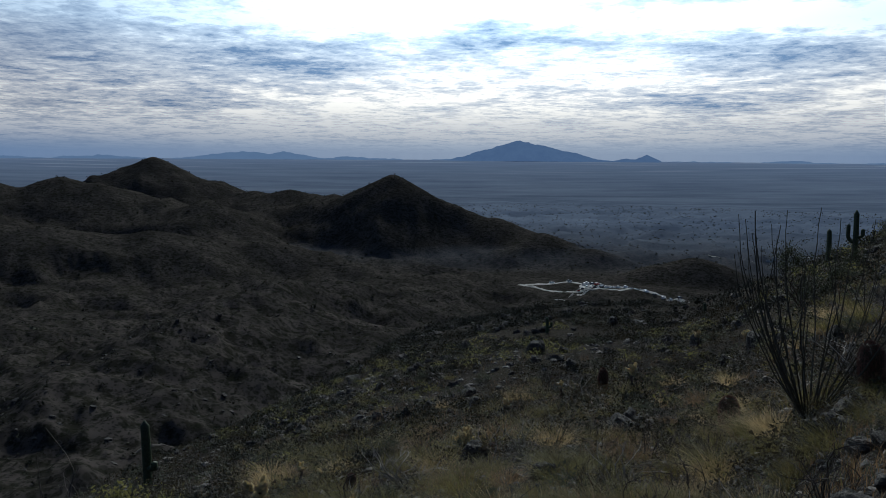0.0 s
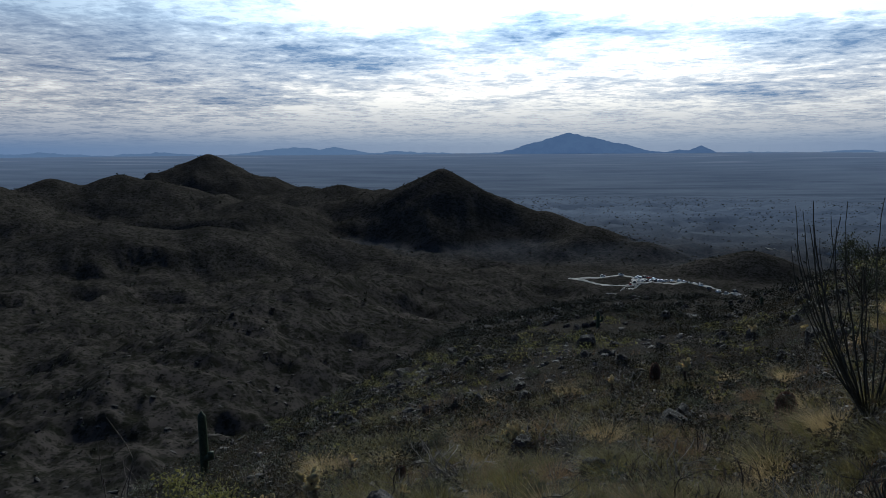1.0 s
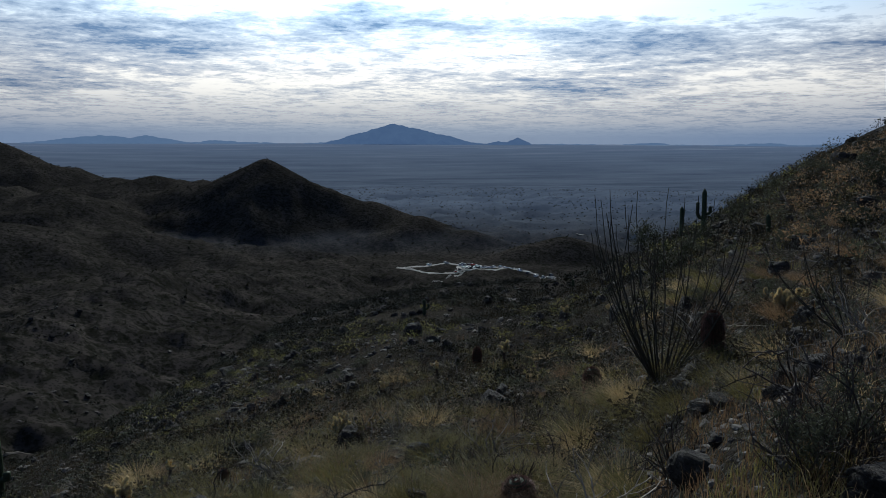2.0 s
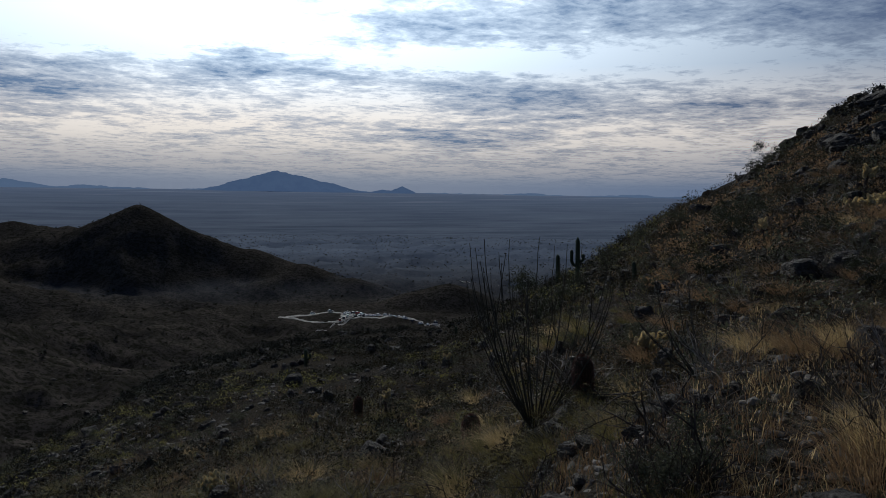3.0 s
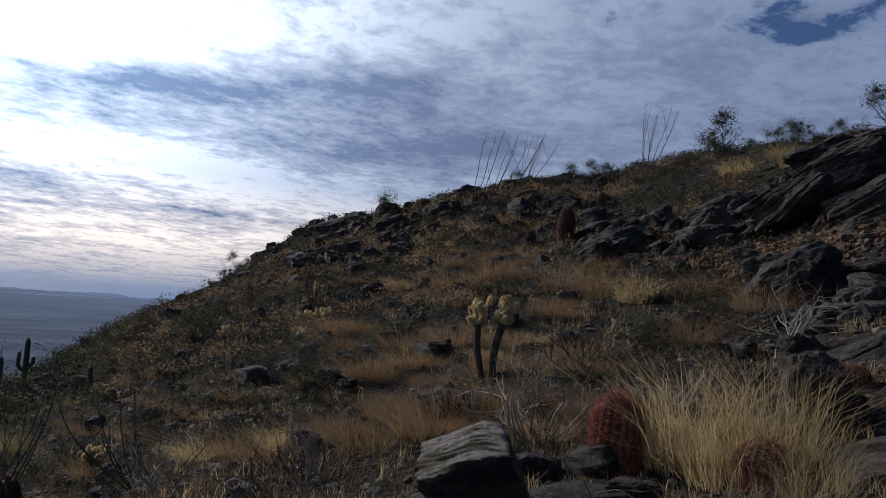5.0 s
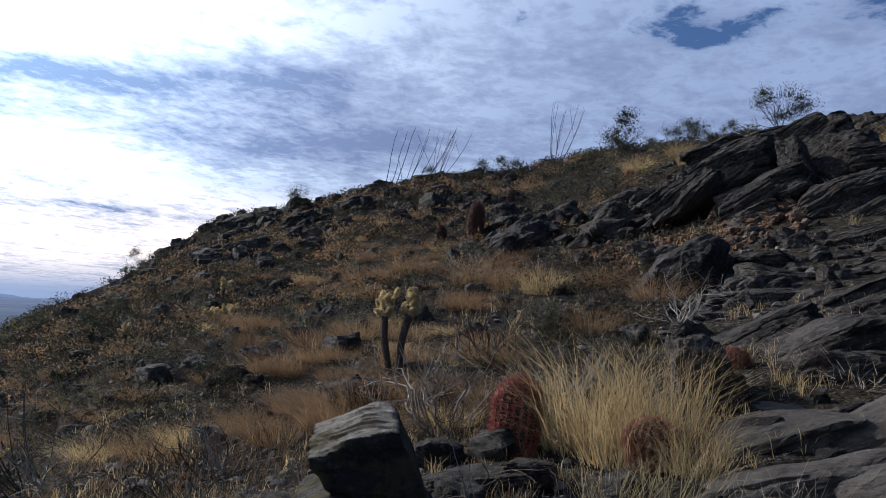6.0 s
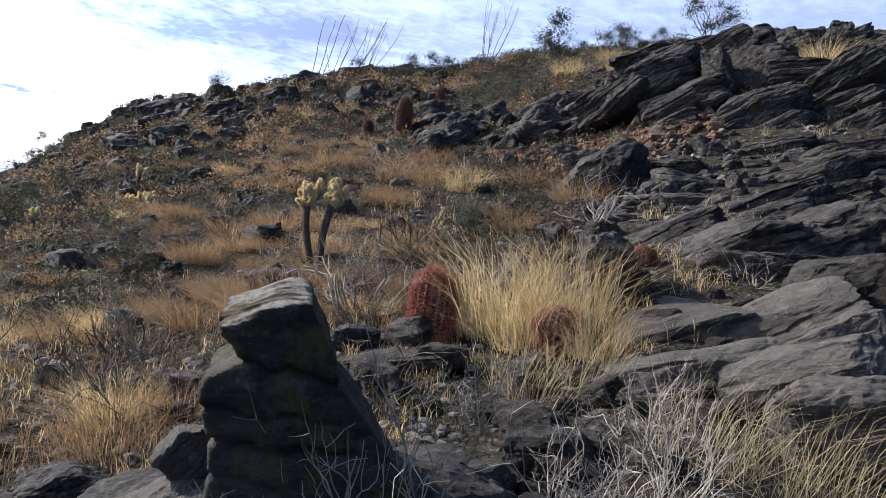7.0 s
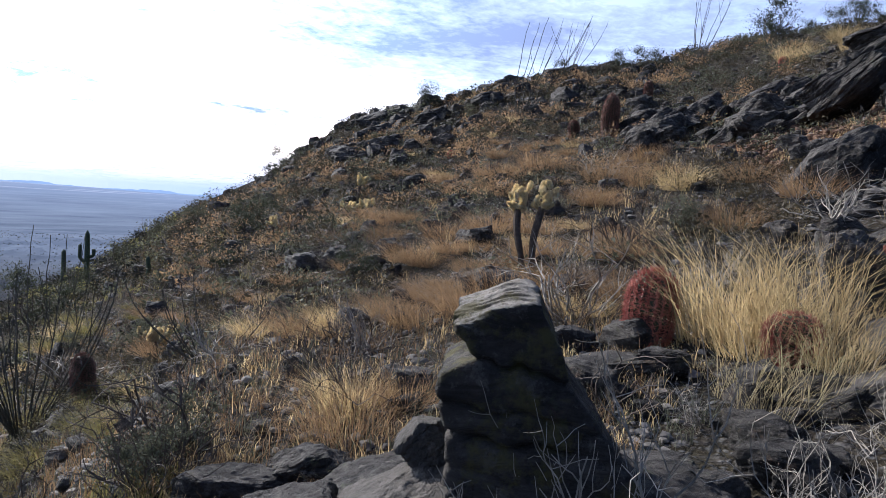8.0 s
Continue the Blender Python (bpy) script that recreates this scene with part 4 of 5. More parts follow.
def barrel_cactus(seed, height, width, spine, label, group="barrel cacti"):
    """A ribbed barrel with rows of curved spines."""
    rng = np.random.default_rng(seed)
    ob = empty("barrel_cactus", label, "cactus", group)
    ribs, rows = 20, 26
    ang = np.linspace(0, 2 * np.pi, ribs * 4, endpoint=False)
    prof_h = np.linspace(0, 1, rows)
    girth = np.where(prof_h < 0.62, 0.86 + 0.14 * np.sin(prof_h / 0.62 * np.pi / 2), np.sqrt(np.maximum(1 - ((prof_h - 0.62) / 0.38) ** 2, 0.004)))
    rib = 1 - 0.11 * (0.5 - 0.5 * np.cos(ang * ribs + np.pi))
    R = girth[:, None] * rib[None] * width / 2
    v = np.stack([np.cos(ang) * R, np.sin(ang) * R, np.broadcast_to((prof_h * height)[:, None], R.shape)], -1).reshape(-1, 3)
    m = ribs * 4
    f = [(i * m + j, i * m + (j + 1) % m, (i + 1) * m + (j + 1) % m, (i + 1) * m + j) for i in range(rows - 1) for j in range(m)]
    f.append(tuple((rows - 1) * m + j for j in range(m)))
    part("body", Shape().add(v, f), GREEN, ob, smooth_faces=True)
    roots, ways, lens = [], [], []
    for k in range(ribs):
        a = 2 * np.pi * (k + 0.5) / ribs
        for h in np.linspace(0.03, 0.985, max(8, int(height / 0.026))):
            g = float(np.interp(h, prof_h, girth)) * width / 2 * 0.985
            tilt = 0.25 + 1.25 * smooth(0.6, 1.0, h)
            out = np.array([math.cos(a) * math.cos(tilt - 0.25), math.sin(a) * math.cos(tilt - 0.25), math.sin(tilt - 0.25)])
            side = np.array([-math.sin(a), math.cos(a), 0.0])
            for s in range(13):
                w = out * rng.uniform(0.25, 0.7) + side * rng.normal(0, 0.85) + np.array([0, 0, rng.normal(0.1, 0.75)])
                roots.append((math.cos(a) * g, math.sin(a) * g, h * height))
                ways.append(w)
                lens.append(rng.uniform(0.035, 0.075) * (0.7 + 0.5 * width))
    part("spine_coat", Shape().add(*spikes(roots, ways, np.array(lens), 0.0026 + 0.0016 * rng.random(len(lens)))), spine, ob, "dense red spines" if spine == RED_SPINE else "")
    return ob


red = barrel_cactus(1, 0.55, 0.35, RED_SPINE, "stout barrel cactus with dense red spines among dry grass")
red.matrix_world = ground_pose(5.42, 1.51, -0.02, 4, 6, 20)
dull = barrel_cactus(2, 0.58, 0.29, GREY_SPINE, "dark barrel cactus with dull brown spines on the slope")
dull.matrix_world = ground_pose(5.45, 8.95, -0.03, 0, -4, 0, (0.98, 0.98, 0.98))
for src, x, y, k, fat, tilt in [(red, 5.25, 0.52, 0.58, 1.6, 5), (red, 7.34, 0.17, 0.36, 1.9, 0), (dull, 4.75, 20.79, 1.18, 0.8, 0), (dull, -1.44, 11.20, 0.54, 1.0, 0), (dull, 5.26, 12.85, 1.06, 1.08, 0),
                                (dull, 20.79, 8.47, 2.25, 0.74, 3), (dull, 21.17, 9.76, 1.05, 1.1, -6), (red, 21.19, 14.38, 0.52, 1.2, 0), (dull, 2.28, 7.32, 0.62, 1.9, -14), (dull, 30.5, 11.0, 1.6, 0.8, 0),
                                (red, 34.0, 6.5, 0.9, 1.2, 0), (dull, 0.62, 12.95, 0.34, 1.7, 0), (dull, 0.95, 12.85, 0.3, 1.9, 8)]:
    copy_thing(src, Matrix.Translation(ground_pose(x, y, -0.03).translation) @ pose(0, 0, 0, tilt, 0, 50 * x) @ Matrix.Diagonal((k * fat, k * fat, k, 1)))


def joint_meshes(seed):
    """One stem joint of a teddy-bear cholla and its fur of spines."""
    rng = np.random.default_rng(seed)
    path = np.array([(0, 0, 0), (0.004, 0, 0.03), (0.0, 0.004, 0.075), (0, 0, 0.115), (0, 0, 0.14)])
    core = Shape().add(*tube(path, [0.014, 0.021, 0.023, 0.018, 0.006], 8)).mesh("joint", CHOLLA_FLESH, True)
    n = 620
    h = rng.uniform(0, 0.14, n)
    a = rng.uniform(0, 2 * np.pi, n)
    g = np.interp(h, path[:, 2], [0.014, 0.021, 0.023, 0.018, 0.006])
    roots = np.stack([np.cos(a) * g, np.sin(a) * g, h], -1)
    ways = np.stack([np.cos(a), np.sin(a), 0.4 + 1.2 * (h / 0.14) ** 2], -1) + rng.normal(0, 0.45, (n, 3))
    fur = Shape().add(*spikes(roots, ways, rng.uniform(0.016, 0.036, n), 0.003)).mesh("spine_coat", GOLD_SPINE)
    return core, fur


JOINTS = [joint_meshes(s) for s in (1, 2)]


def cholla(seed, height, trunks, joints, label, spread=0.2, trunk_part=0.72, cap=0.16):
    """Dark shaggy trunks that carry a crown of pale, furry joints."""
    rng = np.random.default_rng(seed)
    ob = empty("cholla_cactus", label, "cactus", "cholla cacti")
    tops = []
    for k in range(trunks):
        lean = np.array([(k - (trunks - 1) / 2) * 0.20 + rng.normal(0, 0.03), rng.normal(0, 0.05), 1.0])
        base = np.array([(k - (trunks - 1) / 2) * 0.08, rng.normal(0, 0.03), -0.04])
        t = np.linspace(0, 1, 9)
        path = base + t[:, None] * lean * height * trunk_part * rng.uniform(0.9, 1.08) + np.stack([0.02 * np.sin(t * 7 + k), 0.02 * np.cos(t * 6), 0 * t], -1)
        rad = 0.028 * (1.0 + 0.35 * t) * (0.9 + 0.25 * rng.random(9)) * (height / 1.0) ** 0.5
        sh = Shape().add(*tube(path, rad, 9))
        n = 420
        i = rng.integers(0, 8, n)
        w = rng.random(n)[:, None]
        p = path[i] * (1 - w) + path[i + 1] * w
        a = rng.uniform(0, 2 * np.pi, n)
        out = np.stack([np.cos(a), np.sin(a), rng.normal(-0.5, 0.4, n)], -1)
        sh.add(*spikes(p + out * 0.026, out, rng.uniform(0.012, 0.035, n), 0.0028))
        part("trunk", sh, CHOLLA_BARK, ob)
        tops.append(path[-1])
    for k in range(joints):
        root = tops[k % trunks] + np.array([rng.normal(0, 0.025), rng.normal(0, 0.025), rng.uniform(-cap, 0.0) * height])
        level = k // max(1, joints // 2)
        a = rng.uniform(0, 360)
        tip = rng.uniform(25, 95) if level == 0 else rng.uniform(5, 60)
        if level:
            root = root + np.array([rng.normal(0, spread * 0.5), rng.normal(0, spread * 0.5), rng.uniform(0.02, 0.15)]) * height
        core, fur = JOINTS[k % 2]
        j = part("joint", core, None, ob, "pale golden spiny joint" if k == 0 else "")
        s = rng.uniform(0.46, 0.74) * height ** 0.4 * (1.35 if trunks == 1 else 1.0)
        j.matrix_local = pose(*root, 0, 0, a) @ pose(0, 0, 0, tip, 0, 0) @ Matrix.Diagonal((s * 1.15, s * 1.15, s, 1))
        part("spine_coat", fur, None, j)
    return ob


main = cholla(4, 1.16, 2, 64, "teddy-bear cholla with two dark trunks and pale golden crown", 0.085, 0.83, 0.09)
main.matrix_world = ground_pose(7.25, 3.52, -0.01, 0, 0, -62)
bushy = cholla(7, 0.62, 1, 36, "low bushy cholla cactus with pale spiny joints", 0.34, 0.45)
bushy.matrix_world = ground_pose(7.00, 9.72, 0.05, 0, 0, 0, (1.2, 1.2, 1.2))
thin = cholla(9, 0.60, 1, 16, "small cholla cactus with a thin dark trunk", 0.14, 0.75)
thin.matrix_world = ground_pose(11.27, 12.06, 0, 0, 0, 0)
for src, x, y, k in [(thin, 15.86, 13.61, 1.35), (bushy, 13.55, 11.81, 1.15), (bushy, 14.3, 12.0, 0.9), (bushy, 0.43, 13.29, 0.95), (thin, 1.63, 17.39, 0.9), (thin, 3.15, 18.79, 0.85), (thin, 5.58, 20.65, 1.45), (thin, 11.46, 32.0, 1.4),
                     (bushy, 12.5, 29.3, 0.8), (thin, -2.61, 9.90, 1.3), (thin, -1.15, 9.18, 0.6), (bushy, -3.90, 11.36, 0.8), (thin, -2.63, 13.10, 0.75), (bushy, -5.10, 11.43, 0.95), (thin, 13.03, 12.28, 0.32),
                     (bushy, 2.9, 20.2, 0.5), (thin, -2.2, 12.7, 0.5), (thin, -1.9, 13.5, 0.4), (bushy, 20.5, 41.0, 0.8), (bushy, -2.4, 8.8, 0.5)]:
    copy_thing(src, Matrix.Translation(ground_pose(x, y, -0.02).translation) @ pose(0, 0, 0, 0, 0, 77 * x + 31 * y) @ Matrix.Diagonal((k, k, k, 1)))


def saguaro(height, width, arms, label):
    ob = empty("saguaro_cactus", label, "cactus", "saguaro cacti")

    def ribbed(path, rad):
        sides = 26
        v, f = tube(path, rad, sides)
        v = v.reshape(len(path), sides, 3)
        centre = v.mean(1, keepdims=True)
        v = centre + (v - centre) * np.where(np.arange(sides) % 2, 0.84, 1.0)[None, :, None]
        return v.reshape(-1, 3), f
    t = np.linspace(0, 1, 14)
    path = np.stack([0.02 * np.sin(t * 4), 0 * t, -0.1 + t * (height + 0.1)], -1)
    part("column", Shape().add(*ribbed(path, width / 2 * np.where(t < 0.9, 0.85 + 0.15 * np.sin(t * 3), np.sqrt(np.maximum(1 - ((t - 0.9) / 0.1) ** 2, 0.02))))), GREEN, ob, smooth_faces=True)
    for side, low, high in arms:
        s = np.linspace(0, 1, 12)
        out = np.minimum(s * 3, 1) ** 0.6 * width * 1.25 * side
        p = np.stack([out, 0 * s, height * (low + (high - low) * np.maximum(s - 0.12, 0) / 0.88)], -1)
        part("arm", Shape().add(*ribbed(p, width * 0.36 * np.where(s < 0.88, 1.0, np.sqrt(np.maximum(1 - ((s - 0.88) / 0.12) ** 2, 0.03))))), GREEN, ob, smooth_faces=True)
    return ob


for x, y, h, w, arms in [(16.88, 29.66, 2.25, 0.21, [(-1, 0.42, 0.74), (1, 0.5, 0.66)]), (20.8, 39.0, 1.9, 0.25, []), (-10.79, 25.55, 2.55, 0.33, [(1, 0.3, 0.42)]), (6.94, 47.0, 1.1, 0.24, [(1, 0.4, 0.75)]), (21.3, 58.0, 0.9, 0.25, []), (11.0, 16.19, 0.55, 0.12, []), (-5.2, 12.6, 0.5, 0.13, [])]:
    s = saguaro(h, w, arms, "dark green saguaro cactus with stubby arms" if arms else "young armless saguaro cactus, a dark column")
    s.matrix_world = ground_pose(x, y, 0, 0, 0, -30)

# ---- ocotillos and shrubs ----


def ocotillo(seed, stems, height, spread, label, thorn=True, lean_to=(0.0, 0.0)):
    """Many thorny wands fanning from one crown."""
    rng = np.random.default_rng(seed)
    ob = empty("ocotillo", label, "shrub", "ocotillos")
    for k in range(stems):
        a = rng.uniform(0, 2 * np.pi)
        lean = spread * math.sqrt(rng.uniform(0.02, 1.0))
        n = height * rng.uniform(0.72, 1.05)
        t = np.linspace(0, 1, 12)
        bow = lean * (t * 0.85 + 0.25 * np.sin(t * 2.6))
        wob = np.cumsum(rng.normal(0, 0.012, (12, 2)), 0) * height / 2.6
        path = np.stack([0.06 * math.cos(a) + math.cos(a) * bow + wob[:, 0], 0.06 * math.sin(a) + math.sin(a) * bow + wob[:, 1], -0.06 + t * n], -1)
        path[:, :2] += np.array(lean_to) * (t ** 1.4)[:, None]
        rad = (0.0125 - 0.0082 * t) * (height / 2.6) ** 0.5 * rng.uniform(0.8, 1.1)
        sh = Shape().add(*tube(path, rad, 5))
        if rng.random() < 0.35:
            i = rng.integers(4, 8)
            w = np.array([rng.normal(0, 0.3), rng.normal(0, 0.3), 1.0])
            q = path[i] + np.linspace(0, 1, 6)[:, None] * w * n * rng.uniform(0.25, 0.4)
            sh.add(*tube(q, np.linspace(rad[i] * 0.8, 0.005, 6), 4))
        if thorn:
            m = int(26 * height)
            s = rng.random(m) * 10.99
            i = s.astype(int)
            p = path[i] + (path[i + 1] - path[i]) * (s - i)[:, None]
            sh.add(*spikes(p, rng.normal(0, 1, (m, 3)) + [0, 0, 0.3], rng.uniform(0.014, 0.03, m), 0.0018))
        part("stem", sh, WAND, ob)
    return ob


big = ocotillo(3, 30, 2.75, 1.28, "leafless ocotillo of many dark thorny wands")
big.matrix_world = ground_pose(4.93, 9.41, 0, 0, 0, 0)
sparse = ocotillo(5, 9, 2.7, 1.0, "sparse leafless ocotillo leaning against the sky", True, (0.15, -0.42))
sparse.matrix_world = ground_pose(25.5, 14.2, 0, 0, 0, 0, (1.7, 1.7, 1.65))
copy_thing(sparse, ground_pose(41.0, 12.3, 0, 0, 0, 40, (0.9, 0.9, 1.1)))
copy_thing(sparse, ground_pose(38.4, 18.6, 0, 0, 0, 20, (0.8, 0.8, 0.8)))
open_arms = ocotillo(8, 9, 0.95, 0.75, "small leafless shrub of a few spreading dark arms")
open_arms.matrix_world = ground_pose(4.54, 5.24, 0, 0, 0, 20)


def twigs(seed, height, width, count, mat, depth=3, thick=0.006, curl=0.35):
    """A bare bush: forking crooked twigs from the ground."""
    rng = np.random.default_rng(seed)
    sh = Shape()

    def grow(p, way, n, rad, level):
        t = 5 if level < depth else 4
        pts = [p]
        w = way / np.linalg.norm(way)
        for _ in range(t - 1):
            w = w + rng.normal(0, curl * 0.5, 3) + [0, 0, 0.05]
            w /= np.linalg.norm(w)
            pts.append(pts[-1] + w * n / (t - 1))
        sh.add(*tube(pts, np.linspace(rad, rad * 0.55, t), 4 if level < 2 else 3))
        if level < depth:
            for _ in range(rng.integers(2, 4)):
                k = rng.integers(1, t)
                grow(pts[k], w + rng.normal(0, 0.75, 3) + [0, 0, 0.25], n * rng.uniform(0.5, 0.8), rad * 0.6, level + 1)
    for _ in range(count):
        a = rng.uniform(0, 2 * np.pi)
        q = width * 0.12 * rng.random()
        grow(np.array([math.cos(a) * q, math.sin(a) * q, -0.03]), np.array([math.cos(a) * width / height * rng.uniform(0.2, 1.1), math.sin(a) * width / height * rng.uniform(0.2, 1.1), 1.0]),
             height * rng.uniform(0.4, 0.62), thick, 1)
    return sh.mesh("twigs", mat)


def leaf_cloud(seed, size, count, leaf, mat, hollow=0.05, lobes=12):
    """Small leaves gathered in uneven lobes with gaps between them."""
    rng = np.random.default_rng(seed)
    c = rng.normal(0, 1, (lobes, 3))
    c /= np.linalg.norm(c, axis=1)[:, None]
    c *= rng.uniform(0.35, 0.75, (lobes, 1))
    k = rng.integers(0, lobes, count)
    d = rng.normal(0, 1, (count, 3))
    d /= np.linalg.norm(d, axis=1)[:, None]
    p = c[k] + d * (rng.uniform(hollow, 1.0, (count, 1)) * rng.uniform(0.30, 0.52, lobes)[k][:, None])
    p = p * np.asarray(size) / 2 * 1.05
    a, b = rng.normal(0, 1, (count, 3)), rng.normal(0, 1, (count, 3))
    a /= np.linalg.norm(a, axis=1)[:, None]
    b /= np.linalg.norm(b, axis=1)[:, None]
    s = leaf * rng.uniform(0.6, 1.4, (count, 1))
    v = np.stack([p - a * s, p + b * s * 0.4, p + a * s, p - b * s * 0.4], 1).reshape(-1, 3)
    f = (np.arange(count)[:, None] * 4 + [0, 1, 2, 3]).tolist()
    sh = Shape()
    sh.v, sh.f = [v], f
    return sh.mesh("foliage", mat)


def bush(seed, height, width, leaf, mat, count, label, group, name="shrub", category="shrub", twig_mat=None, stems=7):
    ob = empty(name, label, category, group)
    part("branchwork", twigs(seed, height * 1.05, width, stems, twig_mat or TWIG_DARK, 3, 0.012 * height ** 0.6), None, ob)
    f = part("foliage", leaf_cloud(seed + 1, (width, width, height * 1.05), count, leaf, mat), None, ob)
    f.location.z = height * 0.46
    return ob


trees = [bush(30 + i, 1.8, 2.4, 0.032, LEAF, 5400, "small open palo verde tree on the brow", "trees on the brow", "palo_verde_tree", "tree", None, 6) for i in range(2)]
scrub = [bush(40 + i, 0.9, 1.3, 0.026, SAGE if i else LEAF, 2600, "grey-green desert shrub with sparse leaves" if i else "dark green creosote shrub on the slope", "shrubs on the slope") for i in range(3)]
trees[0].matrix_world = ground_pose(37.5, 27.46, -0.05)
trees[1].matrix_world = ground_pose(42.9, 9.1, -0.05, 0, 0, 0, (1.5, 1.5, 1.6))
scrub[0].matrix_world = ground_pose(13.2, 14.9, -0.03, 0, 0, 0, (1.25, 1.25, 1.15))
scrub[1].matrix_world = ground_pose(16.2, 21.4, -0.03)
scrub[2].matrix_world = ground_pose(19.1, 28.2, -0.03, 0, 0, 0, (1.3, 1.3, 1.3))


def more(src, x, y, k, tall=1.0, sink=0.03):
    return copy_thing(src, Matrix.Translation(ground_pose(x, y, -sink).translation) @ pose(0, 0, 0, 0, 0, 131 * x + 57 * y) @ Matrix.Diagonal((k, k, k * tall, 1)))


for src, x, y, k in [(trees[0], 39.5, 5.5, 0.75), (trees[1], 31.9, 0.2, 0.7), (trees[0], 38.9, 19.4, 0.6), (trees[1], 40.5, 16.0, 0.6), (trees[0], 40.9, 14.7, 0.7), (trees[1], 38.0, 4.2, 0.6), (trees[0], 35.0, 2.1, 0.55), (trees[0], 41.8, 7.2, 0.5), (trees[1], 37.0, 40.2, 0.6), (trees[1], 13.0, 25.4, 0.9), (trees[0], 14.6, 26.4, 0.9)]:
    more(src, x, y, k)
for src, x, y, k in [(scrub[1], 15.8, 25.2, 1.2), (scrub[0], 33.1, 36.7, 1.1), (scrub[2], 14.7, 16.3, 0.7), (scrub[0], 12.2, 13.9, 0.8), (scrub[2], 9.6, 2.6, 0.5), (scrub[0], 35.5, 3.0, 0.9), (scrub[1], 38.7, 12.5, 0.8)]:
    more(src, x, y, k)
more(scrub[1], 2.36, 2.86, 0.42)
more(scrub[2], 2.75, 3.1, 0.36)
scatter = random.Random(77)
for _ in range(70):
    x, y = polar(scatter.uniform(-66, 28), scatter.uniform(9, 46))
    more(scatter.choice(scrub), x, y, scatter.uniform(0.25, 0.62), scatter.uniform(0.7, 1.1))

yellowish = bush(47, 1.1, 1.7, 0.028, YELLOW_LEAF, 3200, "yellow-green bushy shrub on the falling slope", "shrubs on the slope")
yellowish.matrix_world = ground_pose(-4.3, 9.4, -0.03, 0, 0, 0, (1.2, 1.2, 1.25))
snag = tagged(new("dead_shrub", twigs(71, 1.85, 2.0, 9, TWIG_DARK, 3, 0.016, 0.30)), "dead forking branches reaching over the slope", "shrub")
snag.matrix_world = ground_pose(-2.08, 4.62, 0, 0, -8, 40, (0.62, 0.62, 0.95))

# bare grey and brown brush
bare = []
for i, (h, w, n, mat, text) in enumerate([(0.62, 0.9, 11, TWIG_PALE, "bleached leafless brush of crooked twigs"), (0.55, 0.7, 9, TWIG_PALE, "bleached leafless brush of crooked twigs"),
                                          (0.6, 0.7, 12, TWIG_DARK, "low dark leafless brush on the slope"), (0.5, 0.8, 13, TWIG_DARK, "low dark leafless brush on the slope"), (0.45, 0.7, 14, TWIG_PALE, "low grey twiggy brush")]):
    b = tagged(new("dry_brush", twigs(50 + i, h, w, n, mat, 4 if i < 2 else 3, (0.0058, 0.0048)[i] if i < 2 else 0.0055, 0.42)), text, "shrub", "dry brush on the slope")
    bare.append(b)
bare[0].matrix_world = ground_pose(2.26, 0.46, 0.0, 0, 0, 0, (1.15, 1.15, 1.3))
bare[1].matrix_world = ground_pose(2.55, -0.05, 0.0, 0, 0, 40, (1.2, 1.2, 1.1))
bare[2].matrix_world = ground_pose(2.30, 2.78, 0.0, 0, 0, 0, (0.9, 0.9, 0.95))
bare[3].matrix_world = ground_pose(4.30, 11.0, 0.0, 0, 0, 0, (1.5, 1.5, 1.6))
bare[4].matrix_world = ground_pose(8.68, 0.82, 0.25, 0, 0, 0, (1.7, 1.7, 1.5))
for i, x, y, k in [(2, 2.42, 2.86, 1.0), (3, 2.62, 2.98, 0.9), (1, 3.15, 0.15, 0.8), (1, 3.5, -0.3, 0.9), (0, 3.9, -0.15, 0.7), (2, 3.0, 2.2, 0.5), (4, 4.6, 2.3, 0.6), (2, 5.6, 2.2, 0.9), (2, 8.0, 2.6, 1.3), (3, 8.6, 3.0, 1.2), (2, 1.55, 6.2, 0.8), (3, 3.2, 8.8, 1.1), (2, 2.2, 9.2, 1.1),
                   (4, 7.4, 3.0, 0.9), (4, 5.0, 3.6, 0.8), (1, 4.2, 0.75, 0.5), (3, 10.6, 5.2, 1.2), (2, 5.2, 6.0, 1.1)]:
    more(bare[i], x, y, k)
for i, x, y, k in [(0, 2.46, 0.36, 1.1), (0, 2.16, 0.62, 0.9), (1, 2.70, 0.10, 1.0), (1, 3.05, -0.2, 0.8)]:
    more(bare[i], x, y, k, 1.2)
for _ in range(150):
    x, y = polar(scatter.uniform(-80, 28), 4.5 * (42 / 4.5) ** scatter.random())
    more(scatter.choice(bare[2:]), x, y, scatter.uniform(0.6, 1.5), scatter.uniform(0.6, 1.0))

# ---- dry grass ----


def clump(seed, height, width, count, mat, lean=(0.0, 0.0), thin=0.0016, stray=0.05):
    rng = np.random.default_rng(seed)
    a = rng.uniform(0, 2 * np.pi, count)
    q = np.sqrt(rng.random(count)) * width / 2 * 0.7
    roots = np.stack([np.cos(a) * q, np.sin(a) * q, np.full(count, -0.03)], -1)
    h = height * rng.uniform(0.25, 1.0, count)
    fan = rng.uniform(0.15, 1.0, count) ** 1.4 * width * 0.75
    tops = roots + np.stack([np.cos(a) * fan + lean[0] * h + rng.normal(0, stray, count) * height, np.sin(a) * fan + lean[1] * h + rng.normal(0, stray, count) * height, h], -1)
    return Shape().add(*blades(roots, tops, rng.uniform(0.7, 1.5, count) * thin, h * rng.uniform(0.0, 0.16, count), rng)).mesh("grass", mat)


